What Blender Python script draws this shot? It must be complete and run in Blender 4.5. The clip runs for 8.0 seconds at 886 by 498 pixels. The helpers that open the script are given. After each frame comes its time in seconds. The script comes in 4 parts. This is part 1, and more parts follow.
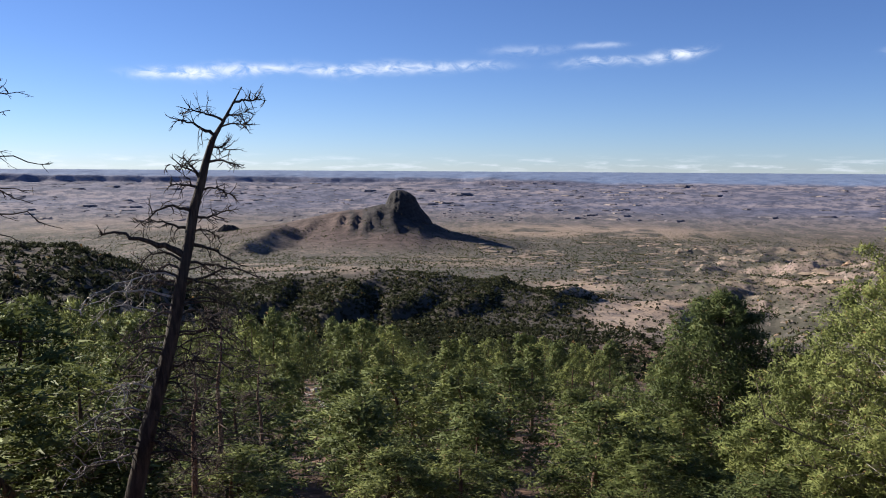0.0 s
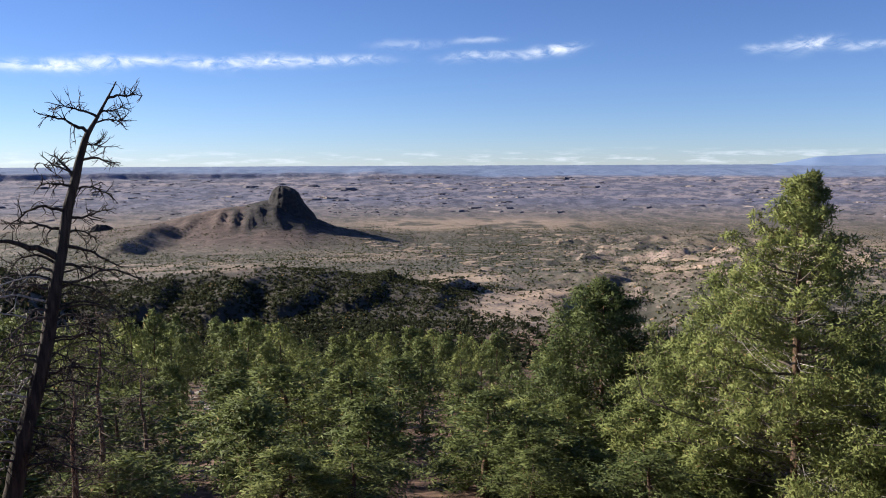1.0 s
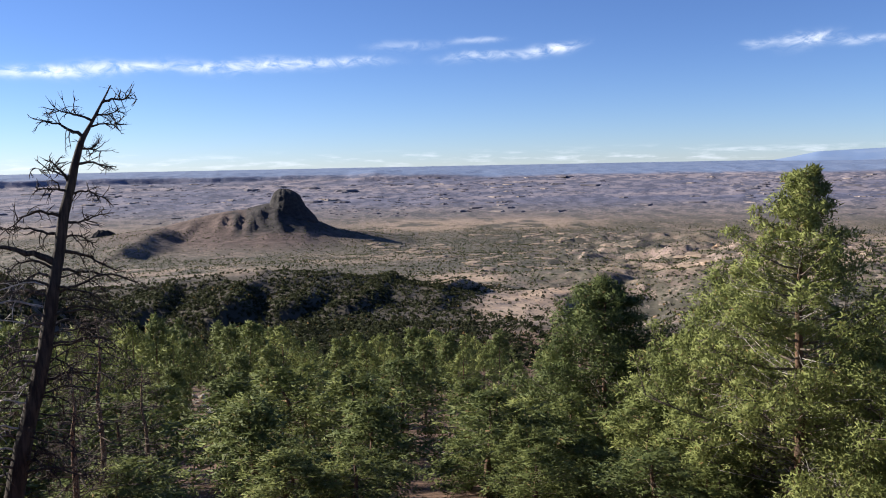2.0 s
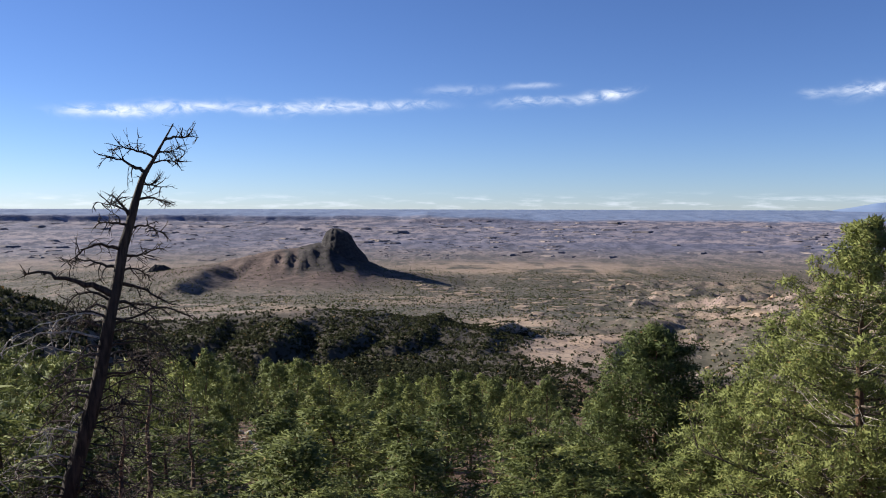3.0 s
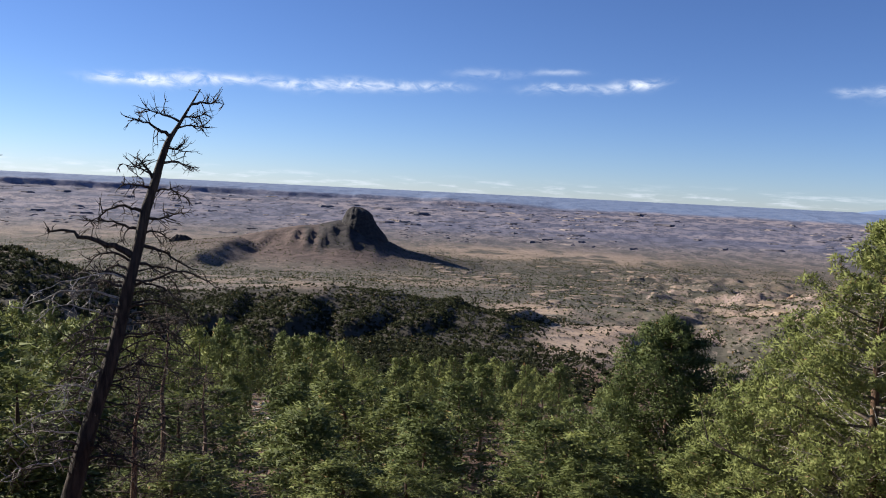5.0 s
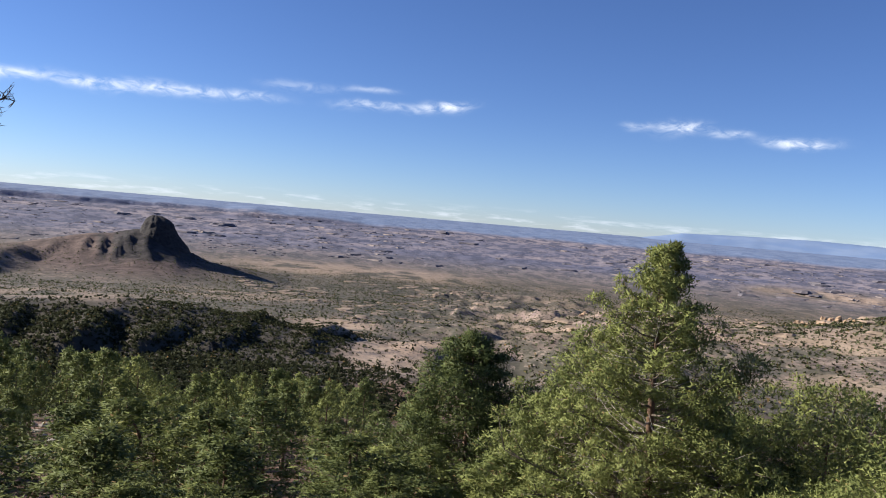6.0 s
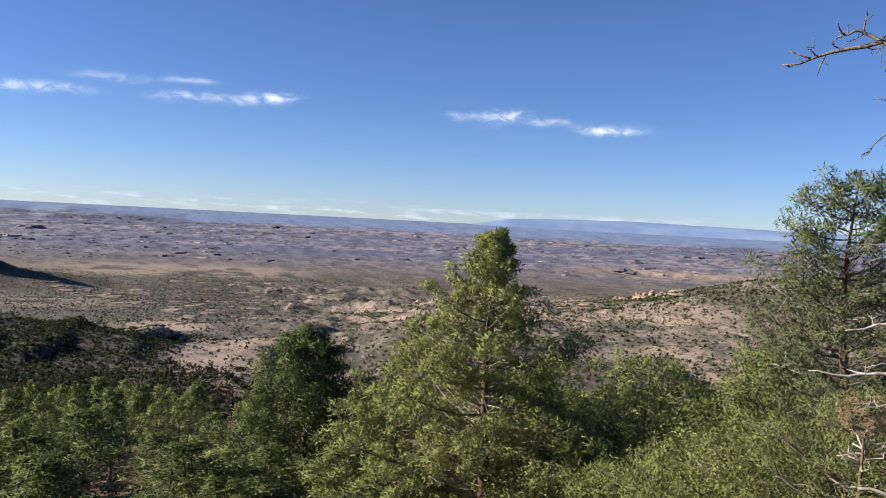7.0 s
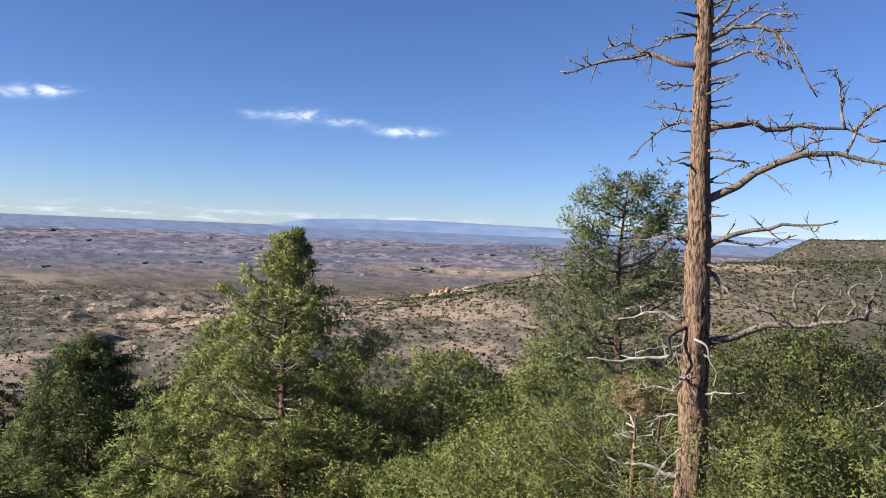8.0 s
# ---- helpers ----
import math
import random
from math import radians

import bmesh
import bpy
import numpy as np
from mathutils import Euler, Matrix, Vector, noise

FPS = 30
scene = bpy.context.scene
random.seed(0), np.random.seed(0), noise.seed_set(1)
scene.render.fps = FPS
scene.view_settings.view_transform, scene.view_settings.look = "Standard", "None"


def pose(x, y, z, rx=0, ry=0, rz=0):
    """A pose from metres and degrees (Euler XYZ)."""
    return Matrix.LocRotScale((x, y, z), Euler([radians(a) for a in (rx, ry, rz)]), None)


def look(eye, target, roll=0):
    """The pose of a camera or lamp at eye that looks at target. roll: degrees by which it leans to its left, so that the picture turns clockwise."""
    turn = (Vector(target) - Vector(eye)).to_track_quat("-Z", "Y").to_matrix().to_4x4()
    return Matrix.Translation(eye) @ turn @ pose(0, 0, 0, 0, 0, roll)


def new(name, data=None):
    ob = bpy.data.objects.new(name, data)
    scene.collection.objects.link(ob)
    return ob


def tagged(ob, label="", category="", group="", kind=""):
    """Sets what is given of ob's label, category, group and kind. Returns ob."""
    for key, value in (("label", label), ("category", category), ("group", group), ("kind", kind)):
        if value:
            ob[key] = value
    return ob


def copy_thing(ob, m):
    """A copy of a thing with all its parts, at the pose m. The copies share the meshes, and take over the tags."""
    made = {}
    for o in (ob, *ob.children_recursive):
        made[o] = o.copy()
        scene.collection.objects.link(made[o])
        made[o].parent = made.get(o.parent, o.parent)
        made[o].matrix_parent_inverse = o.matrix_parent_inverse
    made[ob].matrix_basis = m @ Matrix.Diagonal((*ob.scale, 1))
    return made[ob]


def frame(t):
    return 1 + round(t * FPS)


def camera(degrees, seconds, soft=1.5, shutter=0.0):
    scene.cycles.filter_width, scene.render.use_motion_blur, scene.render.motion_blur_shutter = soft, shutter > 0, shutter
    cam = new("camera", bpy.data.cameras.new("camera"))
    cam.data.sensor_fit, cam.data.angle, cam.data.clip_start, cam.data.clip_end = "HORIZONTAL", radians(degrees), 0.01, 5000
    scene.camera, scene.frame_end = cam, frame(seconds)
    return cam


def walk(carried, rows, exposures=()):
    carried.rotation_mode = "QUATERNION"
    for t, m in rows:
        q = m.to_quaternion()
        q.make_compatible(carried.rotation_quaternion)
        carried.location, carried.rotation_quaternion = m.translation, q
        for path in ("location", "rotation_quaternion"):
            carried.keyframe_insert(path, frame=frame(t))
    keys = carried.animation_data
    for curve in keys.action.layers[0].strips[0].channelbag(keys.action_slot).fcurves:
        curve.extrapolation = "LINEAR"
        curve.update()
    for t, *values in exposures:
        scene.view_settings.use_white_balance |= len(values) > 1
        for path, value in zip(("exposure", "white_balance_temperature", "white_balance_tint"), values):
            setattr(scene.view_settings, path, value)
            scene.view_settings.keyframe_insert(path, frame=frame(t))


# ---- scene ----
cam = camera(55.77, 8.0, 1.0)
PATH = [
    (0.0, (-0.000, 0.000, -0.000), (-0.000, 99.554, -9.439), 0.351),
    (0.5, (0.001, -0.001, 0.000), (5.787, 99.394, -9.336), 0.205),
    (1.0, (-0.042, -0.134, 0.015), (13.494, 98.428, -10.095), -0.255),
    (1.2, (0.017, -0.081, 0.002), (14.679, 98.265, -10.632), -0.590),
    (2.3, (0.040, -0.078, -0.012), (12.402, 98.742, -9.051), -1.255),
    (2.5, (0.043, -0.108, -0.007), (11.560, 98.981, -6.996), -1.185),
    (3.0, (0.019, -0.046, -0.028), (7.564, 99.548, -4.943), 0.120),
    (3.5, (0.019, -0.028, -0.035), (3.535, 99.704, -6.446), 1.395),
    (4.0, (0.011, -0.029, -0.026), (0.941, 99.718, -7.069), 1.975),
    (4.2, (0.021, -0.050, -0.015), (0.862, 99.679, -7.325), 2.125),
    (5.3, (0.034, -0.060, -0.167), (9.773, 99.252, -6.675), 3.599),
    (5.5, (0.038, -0.059, -0.159), (13.961, 98.790, -6.079), 4.323),
    (6.0, (-0.042, -0.284, -0.127), (27.518, 95.773, -3.787), 4.931),
    (6.5, (-0.051, -0.335, -0.094), (37.967, 92.108, -3.089), 3.347),
    (7.0, (-0.041, -0.340, -0.091), (46.039, 88.346, -3.475), 2.963),
    (7.5, (-0.026, -0.350, -0.090), (55.533, 82.758, -2.586), 2.980),
    (8.0, (0.008, -0.341, -0.097), (65.849, 74.890, -2.361), 2.431),
]
EXPOSURES = [(0.0, 0.0), (0.5, 0.05), (1.0, 0.09), (1.2, 0.11), (2.3, 0.16), (2.5, 0.15), (3.0, 0.0), (3.5, -0.06), (4.0, -0.08), (4.2, -0.08), (5.3, 0.0), (6.0, 0.06), (7.0, 0.10), (8.0, 0.15)]
walk(cam, [(t, look(eye, target, roll)) for t, eye, target, roll in PATH], [(t, 0.95 + e, 6500, 10) for t, e in EXPOSURES])

# ---- sun and sky -------------------------------------------------------------
SUN_AZ, SUN_EL = -64.0, 23.5          # degrees right of +y, degrees up


def way(az, el):
    a, e = radians(az), radians(el)
    return Vector((math.sin(a) * math.cos(e), math.cos(a) * math.cos(e), math.sin(e)))


sun = new("sun", bpy.data.lights.new("sun", "SUN"))
sun.data.energy, sun.data.angle, sun.data.color = 5.0, radians(0.53), (1.0, 0.935, 0.84)
sun.matrix_world = look(way(SUN_AZ, SUN_EL) * 300, (0, 0, 0))

world = bpy.data.worlds.new("sky")
scene.world = world
world.use_nodes = True


class Nodes:
    """A small helper to lay out shader nodes."""

    def __init__(self, tree):
        self.tree = tree
        tree.nodes.clear()

    def add(self, kind, **inputs):
        node = self.tree.nodes.new(kind)
        for key, value in inputs.items():
            self.put(node.inputs[key.replace("_", " ")], value)
        return node

    def put(self, socket, value):
        if hasattr(value, "is_linked"):
            self.tree.links.new(value, socket)
        else:
            socket.default_value = value

    def math(self, op, a, b=0.0, c=0.0, clamp=False):
        node = self.tree.nodes.new("ShaderNodeMath")
        node.operation, node.use_clamp = op, clamp
        for socket, value in zip(node.inputs, (a, b, c)):
            self.put(socket, value)
        return node.outputs[0]

    def mix(self, factor, a, b, blend="MIX"):
        node = self.tree.nodes.new("ShaderNodeMix")
        node.data_type, node.blend_type = "RGBA", blend
        self.put(node.inputs[0], factor)
        for socket, value in ((node.inputs[6], a), (node.inputs[7], b)):
            self.put(socket, (*value, 1.0) if isinstance(value, tuple) and len(value) == 3 else value)
        return node.outputs[2]

    def noise(self, vector, scale, detail=4.0, rough=0.55, warp=0.0):
        node = self.tree.nodes.new("ShaderNodeTexNoise")
        self.put(node.inputs["Vector"], vector)
        node.inputs["Scale"].default_value, node.inputs["Detail"].default_value = scale, detail
        node.inputs["Roughness"].default_value, node.inputs["Distortion"].default_value = rough, warp
        return node.outputs["Fac"]

    def ramp(self, value, low, high, to_low=0.0, to_high=1.0, smooth=True):
        node = self.tree.nodes.new("ShaderNodeMapRange")
        node.interpolation_type = "SMOOTHSTEP" if smooth else "LINEAR"
        self.put(node.inputs[0], value)
        for socket, v in zip(list(node.inputs)[1:5], (low, high, to_low, to_high)):
            self.put(socket, v)
        return node.outputs[0]

    def scaled(self, vector, scale):
        node = self.tree.nodes.new("ShaderNodeMapping")
        self.put(node.inputs["Vector"], vector)
        node.inputs["Scale"].default_value = scale
        return node.outputs[0]


def make_sky():
    n = Nodes(world.node_tree)
    sky = n.add("ShaderNodeTexSky")
    sky.sky_type, sky.sun_disc = "NISHITA", False
    sky.sun_elevation, sky.sun_rotation = radians(SUN_EL), radians(SUN_AZ)
    sky.altitude, sky.air_density, sky.dust_density, sky.ozone_density = 2200, 1.0, 0.15, 4.0
    place = n.add("ShaderNodeTexCoord").outputs["Generated"]
    xyz = n.add("ShaderNodeSeparateXYZ", Vector=place)
    az = n.math("MULTIPLY", n.math("ARCTAN2", xyz.outputs[0], xyz.outputs[1]), 57.2958)
    el = n.math("MULTIPLY", n.math("ARCSINE", xyz.outputs[2]), 57.2958)
    flat = n.add("ShaderNodeCombineXYZ", X=az, Y=n.math("MULTIPLY", el, 2.2))
    fine = n.noise(flat.outputs[0], 0.70, 7.0, 0.60, 0.6)
    soft = n.noise(flat.outputs[0], 0.22, 3.0, 0.5, 0.3)
    wave = n.math("MULTIPLY", n.math("SUBTRACT", soft, 0.5), 0.9)
    total = None
    # wisps: azimuth, elevation, half width, half height, tilt, weight
    for a, e, w, h, tilt, k in WISPS:
        u = n.math("DIVIDE", n.math("SUBTRACT", az, a), w)
        rise = n.math("MULTIPLY_ADD", n.math("SUBTRACT", az, a), -tilt, n.math("SUBTRACT", el, e))
        v = n.math("DIVIDE", n.math("ADD", rise, wave), h)
        d = n.math("ADD", n.math("POWER", n.math("ABSOLUTE", u), 2.6), n.math("MULTIPLY", v, v))
        blob = n.math("MULTIPLY", n.math("EXPONENT", n.math("MULTIPLY", d, -1.0)), k)
        total = blob if total is None else n.math("ADD", total, blob)
    grain = n.ramp(fine, 0.32, 0.68)
    cover = n.math("MULTIPLY", total, n.math("MULTIPLY_ADD", grain, 1.0, 0.05), clamp=True)
    # a low bank of haze cloud just over the horizon
    low = n.noise(n.add("ShaderNodeCombineXYZ", X=az, Y=n.math("MULTIPLY", el, 7.0)).outputs[0], 0.33, 5.0, 0.6)
    bank = n.math("MULTIPLY", n.ramp(el, 1.25, 0.2), n.ramp(low, 0.48, 0.72, 0.0, 0.55))
    bank = n.math("MULTIPLY", bank, n.ramp(el, -0.3, 0.25))
    cover = n.math("MAXIMUM", cover, bank)
    clear = n.mix(1.0, sky.outputs[0], n.mix(n.ramp(el, 0.0, 9.0), (0.87, 0.945, 1.21), (0.785, 0.87, 1.16)), "MULTIPLY")
    colour = n.mix(cover, clear, (9.6, 10.3, 11.6))
    back = n.add("ShaderNodeBackground", Color=colour, Strength=0.055)
    out = n.add("ShaderNodeOutputWorld")
    n.tree.links.new(back.outputs[0], out.inputs[0])


WISPS = [
    (-17.2, 6.05, 2.6, 0.34, 0.0, 1.1), (-12.6, 6.45, 2.9, 0.30, 0.03, 0.85), (-7.6, 6.55, 2.2, 0.35, -0.05, 0.6),
    (-3.6, 6.75, 3.2, 0.32, 0.02, 0.85), (1.8, 6.9, 2.4, 0.26, 0.02, 0.6), (10.6, 7.05, 2.4, 0.25, 0.0, 0.55),
    (15.2, 7.45, 1.7, 0.28, 0.16, 1.0), (5.5, 7.9, 2.2, 0.30, 0.03, 0.25), (10.3, 8.1, 1.6, 0.18, 0.0, 0.35),
    (31.2, 7.15, 1.5, 0.36, 0.05, 0.95), (34.2, 6.9, 1.2, 0.25, 0.05, 0.55), (38.3, 6.65, 1.9, 0.27, 0.02, 0.95),
    (28.3, 7.1, 0.9, 0.2, 0.0, 0.4),
]
make_sky()

# ---- materials ---------------------------------------------------------------


def material(name, build, rough=0.85, relief=None):
    """build(n, place) gives the colour; relief(n, place) gives (height, distance)."""
    mat = bpy.data.materials.new(name)
    mat.use_nodes = True
    n = Nodes(mat.node_tree)
    place = n.add("ShaderNodeNewGeometry").outputs["Position"]
    shader = n.add("ShaderNodeBsdfPrincipled", Roughness=rough, Base_Color=build(n, place))
    shader.inputs["Specular IOR Level"].default_value = 0.25
    if relief:
        height, far = relief(n, place)
        bump = n.add("ShaderNodeBump", Height=height, Distance=far, Strength=0.8)
        n.tree.links.new(bump.outputs[0], shader.inputs["Normal"])
    out = n.add("ShaderNodeOutputMaterial")
    n.tree.links.new(shader.outputs[0], out.inputs[0])
    return mat


def leaf_material(name, dark, light, dry=0.0, glow=0.25, gloss=0.12):
    """Needles: a colour that varies by blade, by clump and by tree, with some light passing through."""
    mat = bpy.data.materials.new(name)
    mat.use_nodes = True
    n = Nodes(mat.node_tree)
    geo = n.add("ShaderNodeNewGeometry")
    tree = n.add("ShaderNodeObjectInfo").outputs["Random"]
    clump = n.noise(geo.outputs["Position"], 1.1, 3.0)
    pick = n.math("ADD", n.math("MULTIPLY", geo.outputs["Random Per Island"], 0.4), n.math("MULTIPLY", n.ramp(clump, 0.3, 0.7), 0.35))
    pick = n.math("MULTIPLY_ADD", tree, 0.30, pick)
    colour = n.mix(pick, dark, light)
    colour = n.mix(n.math("MULTIPLY", tree, 0.25), colour, (0.12, 0.135, 0.045)) if gloss > 0.06 else colour
    if dry:
        colour = n.mix(n.ramp(geo.outputs["Random Per Island"], 1.0 - dry, 1.0, smooth=False), colour, (0.20, 0.125, 0.055))
    face = n.add("ShaderNodeBsdfPrincipled", Roughness=0.65, Base_Color=colour)
    face.inputs["Specular IOR Level"].default_value = gloss
    through_light = n.add("ShaderNodeBsdfTranslucent", Color=colour)
    both = n.add("ShaderNodeMixShader")
    both.inputs[0].default_value = glow
    n.tree.links.new(face.outputs[0], both.inputs[1])
    n.tree.links.new(through_light.outputs[0], both.inputs[2])
    out = n.add("ShaderNodeOutputMaterial")
    n.tree.links.new(both.outputs[0], out.inputs[0])
    return mat


def bark(low, high, groove):
    def build(n, place):
        long = n.noise(n.scaled(place, (14, 14, 2.2)), 1.0, 5.0, 0.65)
        stain = n.noise(place, 1.3, 3.0)
        colour = n.mix(n.ramp(long, 0.35, 0.68), low, high)
        return n.mix(n.math("MULTIPLY", n.ramp(stain, 0.45, 0.7), 0.5), colour, groove)
    return build


def bark_relief(n, place):
    return n.noise(n.scaled(place, (22, 22, 2.6)), 1.0, 5.0, 0.65), 0.03


def plated(low, high, groove):
    def build(n, place):
        plate = n.noise(n.scaled(place, (42, 42, 9)), 1.0, 5.0, 0.62, 0.6)
        tone = n.noise(place, 0.9, 3.0)
        fine = n.noise(n.scaled(place, (70, 70, 18)), 1.0, 3.0)
        colour = n.mix(n.ramp(plate, 0.42, 0.56), low, high)
        colour = n.mix(n.math("MULTIPLY", n.ramp(fine, 0.4, 0.65), 0.4), colour, groove)
        return n.mix(n.math("MULTIPLY", n.ramp(tone, 0.48, 0.62), 0.55), colour, groove)
    return build


def plated_relief(n, place):
    return n.noise(n.scaled(place, (42, 42, 9)), 1.0, 5.0, 0.62, 0.6), 0.04


BARK = material("pine_bark", bark((0.055, 0.035, 0.024), (0.21, 0.125, 0.075), (0.08, 0.06, 0.05)), 0.9, bark_relief)
LIMB = material("grey_pine_limbs", bark((0.060, 0.048, 0.038), (0.20, 0.158, 0.122), (0.10, 0.08, 0.065)), 0.9)
SNAG_BARK = material("plated_snag_bark", plated((0.018, 0.012, 0.009), (0.290, 0.185, 0.118), (0.150, 0.100, 0.070)), 0.85, plated_relief)
SNAG_BOUGH = material("weathered_bough_wood", plated((0.050, 0.040, 0.033), (0.235, 0.195, 0.160), (0.14, 0.115, 0.095)), 0.8)
SNAG_DARK = material("dark_snag_wood", bark((0.022, 0.017, 0.014), (0.085, 0.062, 0.045), (0.04, 0.034, 0.03)), 0.85, bark_relief)
DEAD_TWIG = material("grey_dead_wood", bark((0.22, 0.19, 0.16), (0.50, 0.45, 0.39), (0.30, 0.265, 0.23)), 0.85)
BROWN_TWIG = material("brown_dead_wood", bark((0.036, 0.027, 0.022), (0.135, 0.10, 0.082), (0.07, 0.053, 0.044)), 0.9)
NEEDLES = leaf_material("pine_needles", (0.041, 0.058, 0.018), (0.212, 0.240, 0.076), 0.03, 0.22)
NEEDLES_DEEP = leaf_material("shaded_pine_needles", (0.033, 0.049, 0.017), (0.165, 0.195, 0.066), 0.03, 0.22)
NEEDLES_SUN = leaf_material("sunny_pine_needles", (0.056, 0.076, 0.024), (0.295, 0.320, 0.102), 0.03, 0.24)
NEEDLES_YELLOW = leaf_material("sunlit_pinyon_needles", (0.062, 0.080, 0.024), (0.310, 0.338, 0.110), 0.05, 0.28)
NEEDLES_GREY = leaf_material("grey_green_needles", (0.055, 0.072, 0.034), (0.215, 0.245, 0.112), 0.06, 0.28)
NEEDLES_JUNIPER = leaf_material("green_juniper_scales", (0.040, 0.050, 0.016), (0.235, 0.258, 0.088), 0.05, 0.20)
NEEDLES_DRY = leaf_material("dry_brown_needles", (0.24, 0.16, 0.085), (0.46, 0.34, 0.20), 0.0, 0.2)
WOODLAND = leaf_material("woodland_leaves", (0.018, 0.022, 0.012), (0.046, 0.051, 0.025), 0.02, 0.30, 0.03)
SCRUB = leaf_material("juniper_leaves", (0.034, 0.042, 0.020), (0.090, 0.100, 0.046), 0.10, 0.18, 0.05)


def rock_colour(low, high, band):
    def build(n, place):
        strata = n.noise(n.scaled(place, (0.01, 0.01, 0.35)), 1.0, 4.0)
        grain = n.noise(place, 0.12, 6.0, 0.65)
        colour = n.mix(n.ramp(grain, 0.3, 0.7), low, high)
        return n.mix(n.math("MULTIPLY", n.ramp(strata, 0.45, 0.62), 0.55), colour, band)
    return build


def rock_relief(n, place):
    return n.noise(place, 0.25, 6.0, 0.7), 2.5


BASALT = material("dark_basalt", rock_colour((0.018, 0.016, 0.017), (0.050, 0.044, 0.042), (0.034, 0.030, 0.029)), 0.9, rock_relief)
SANDSTONE = material("pale_sandstone", rock_colour((0.24, 0.155, 0.10), (0.44, 0.315, 0.205), (0.34, 0.22, 0.135)), 0.9, rock_relief)
STONE = material("grey_field_stone", rock_colour((0.22, 0.19, 0.16), (0.42, 0.37, 0.32), (0.30, 0.25, 0.20)), 0.9)
# blue of distance: haze put into the range's base colour
BLUE_RANGE = material("hazy_far_range", lambda n, p: n.mix(n.ramp(n.noise(n.scaled(p, (0.004, 0.004, 0.03)), 1.0, 5.0), 0.4, 0.65), (0.16, 0.235, 0.38), (0.20, 0.27, 0.40)), 1.0)


def ground_colour(n, place):
    def mask(name):
        node = n.add("ShaderNodeAttribute")
        node.attribute_name = name
        return node.outputs["Fac"]
    patch = n.noise(place, 0.006, 6.0, 0.6, 0.4)
    fine = n.noise(place, 0.045, 6.0, 0.68)
    grit = n.noise(place, 1.2, 6.0, 0.7)
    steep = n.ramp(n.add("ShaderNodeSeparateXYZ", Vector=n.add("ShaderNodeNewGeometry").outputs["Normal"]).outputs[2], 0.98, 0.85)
    soil = n.mix(n.ramp(grit, 0.35, 0.68), (0.070, 0.040, 0.027), (0.195, 0.118, 0.080))
    desert = n.mix(n.ramp(fine, 0.38, 0.62), (0.112, 0.086, 0.070), (0.262, 0.202, 0.160))
    desert = n.mix(n.math("MULTIPLY", n.ramp(patch, 0.47, 0.62), 0.6), desert, (0.135, 0.108, 0.085))
    sand = n.mix(n.ramp(fine, 0.3, 0.7), (0.325, 0.232, 0.160), (0.455, 0.342, 0.242))
    band = n.noise(n.scaled(place, (0.0012, 0.0022, 0.02)), 1.0, 5.0, 0.6)
    # streaks laid out round the overlook, longer down the view than across it
    xyz = n.add("ShaderNodeSeparateXYZ", Vector=place)
    bearing = n.math("ARCTAN2", xyz.outputs[0], xyz.outputs[1])
    out = n.math("SQRT", n.math("ADD", n.math("MULTIPLY", xyz.outputs[0], xyz.outputs[0]), n.math("MULTIPLY", xyz.outputs[1], xyz.outputs[1])))
    streak_map = n.add("ShaderNodeCombineXYZ", X=n.math("MULTIPLY", bearing, 3200.0), Y=n.math("MULTIPLY", out, 0.62)).outputs[0]
    dash = n.noise(streak_map, 0.017, 7.0, 0.72)
    mote = n.noise(streak_map, 0.028, 4.0, 0.7)
    # mauve far plain: the haze of distance put into the ground colour
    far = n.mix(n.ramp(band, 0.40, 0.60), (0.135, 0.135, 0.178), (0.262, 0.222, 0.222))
    # dark dashes: scrub, and the shade of small mesas painted in
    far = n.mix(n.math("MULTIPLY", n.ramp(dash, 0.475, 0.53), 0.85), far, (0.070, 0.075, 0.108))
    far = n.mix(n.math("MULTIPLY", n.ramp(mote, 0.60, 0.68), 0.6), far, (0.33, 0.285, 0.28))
    # the plateau past the rim is bluer still, again painted haze
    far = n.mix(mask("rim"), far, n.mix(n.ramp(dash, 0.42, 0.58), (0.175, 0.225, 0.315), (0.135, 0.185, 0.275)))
    olive = n.noise(n.scaled(place, (0.045, 0.022, 0.03)), 1.0, 8.0, 0.72, 0.3)
    desert = n.mix(n.math("MULTIPLY", n.ramp(olive, 0.46, 0.54), 0.85), desert, (0.098, 0.090, 0.066))
    desert = n.mix(n.math("MULTIPLY", n.ramp(olive, 0.41, 0.33), 0.6), desert, (0.30, 0.235, 0.18))
    thicket = n.noise(n.scaled(place, (0.020, 0.0085, 0.02)), 1.0, 6.0, 0.68, 0.4)
    desert = n.mix(n.math("MULTIPLY", n.ramp(thicket, 0.46, 0.54), 0.82), desert, (0.068, 0.064, 0.046))
    desert = n.mix(n.math("MULTIPLY", n.ramp(thicket, 0.40, 0.30), 0.5), desert, (0.29, 0.215, 0.160))
    colour = n.mix(mask("sand"), desert, sand)
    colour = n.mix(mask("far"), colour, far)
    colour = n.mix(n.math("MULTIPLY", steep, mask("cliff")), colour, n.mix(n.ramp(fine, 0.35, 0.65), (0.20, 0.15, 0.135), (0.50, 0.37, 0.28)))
    colour = n.mix(n.math("MULTIPLY", mask("scrub"), n.ramp(fine, 0.44, 0.56)), colour, (0.060, 0.058, 0.040))
    speck = n.ramp(n.noise(n.scaled(place, (0.42, 0.22, 0.3)), 1.0, 2.0, 0.5), 0.56, 0.62)
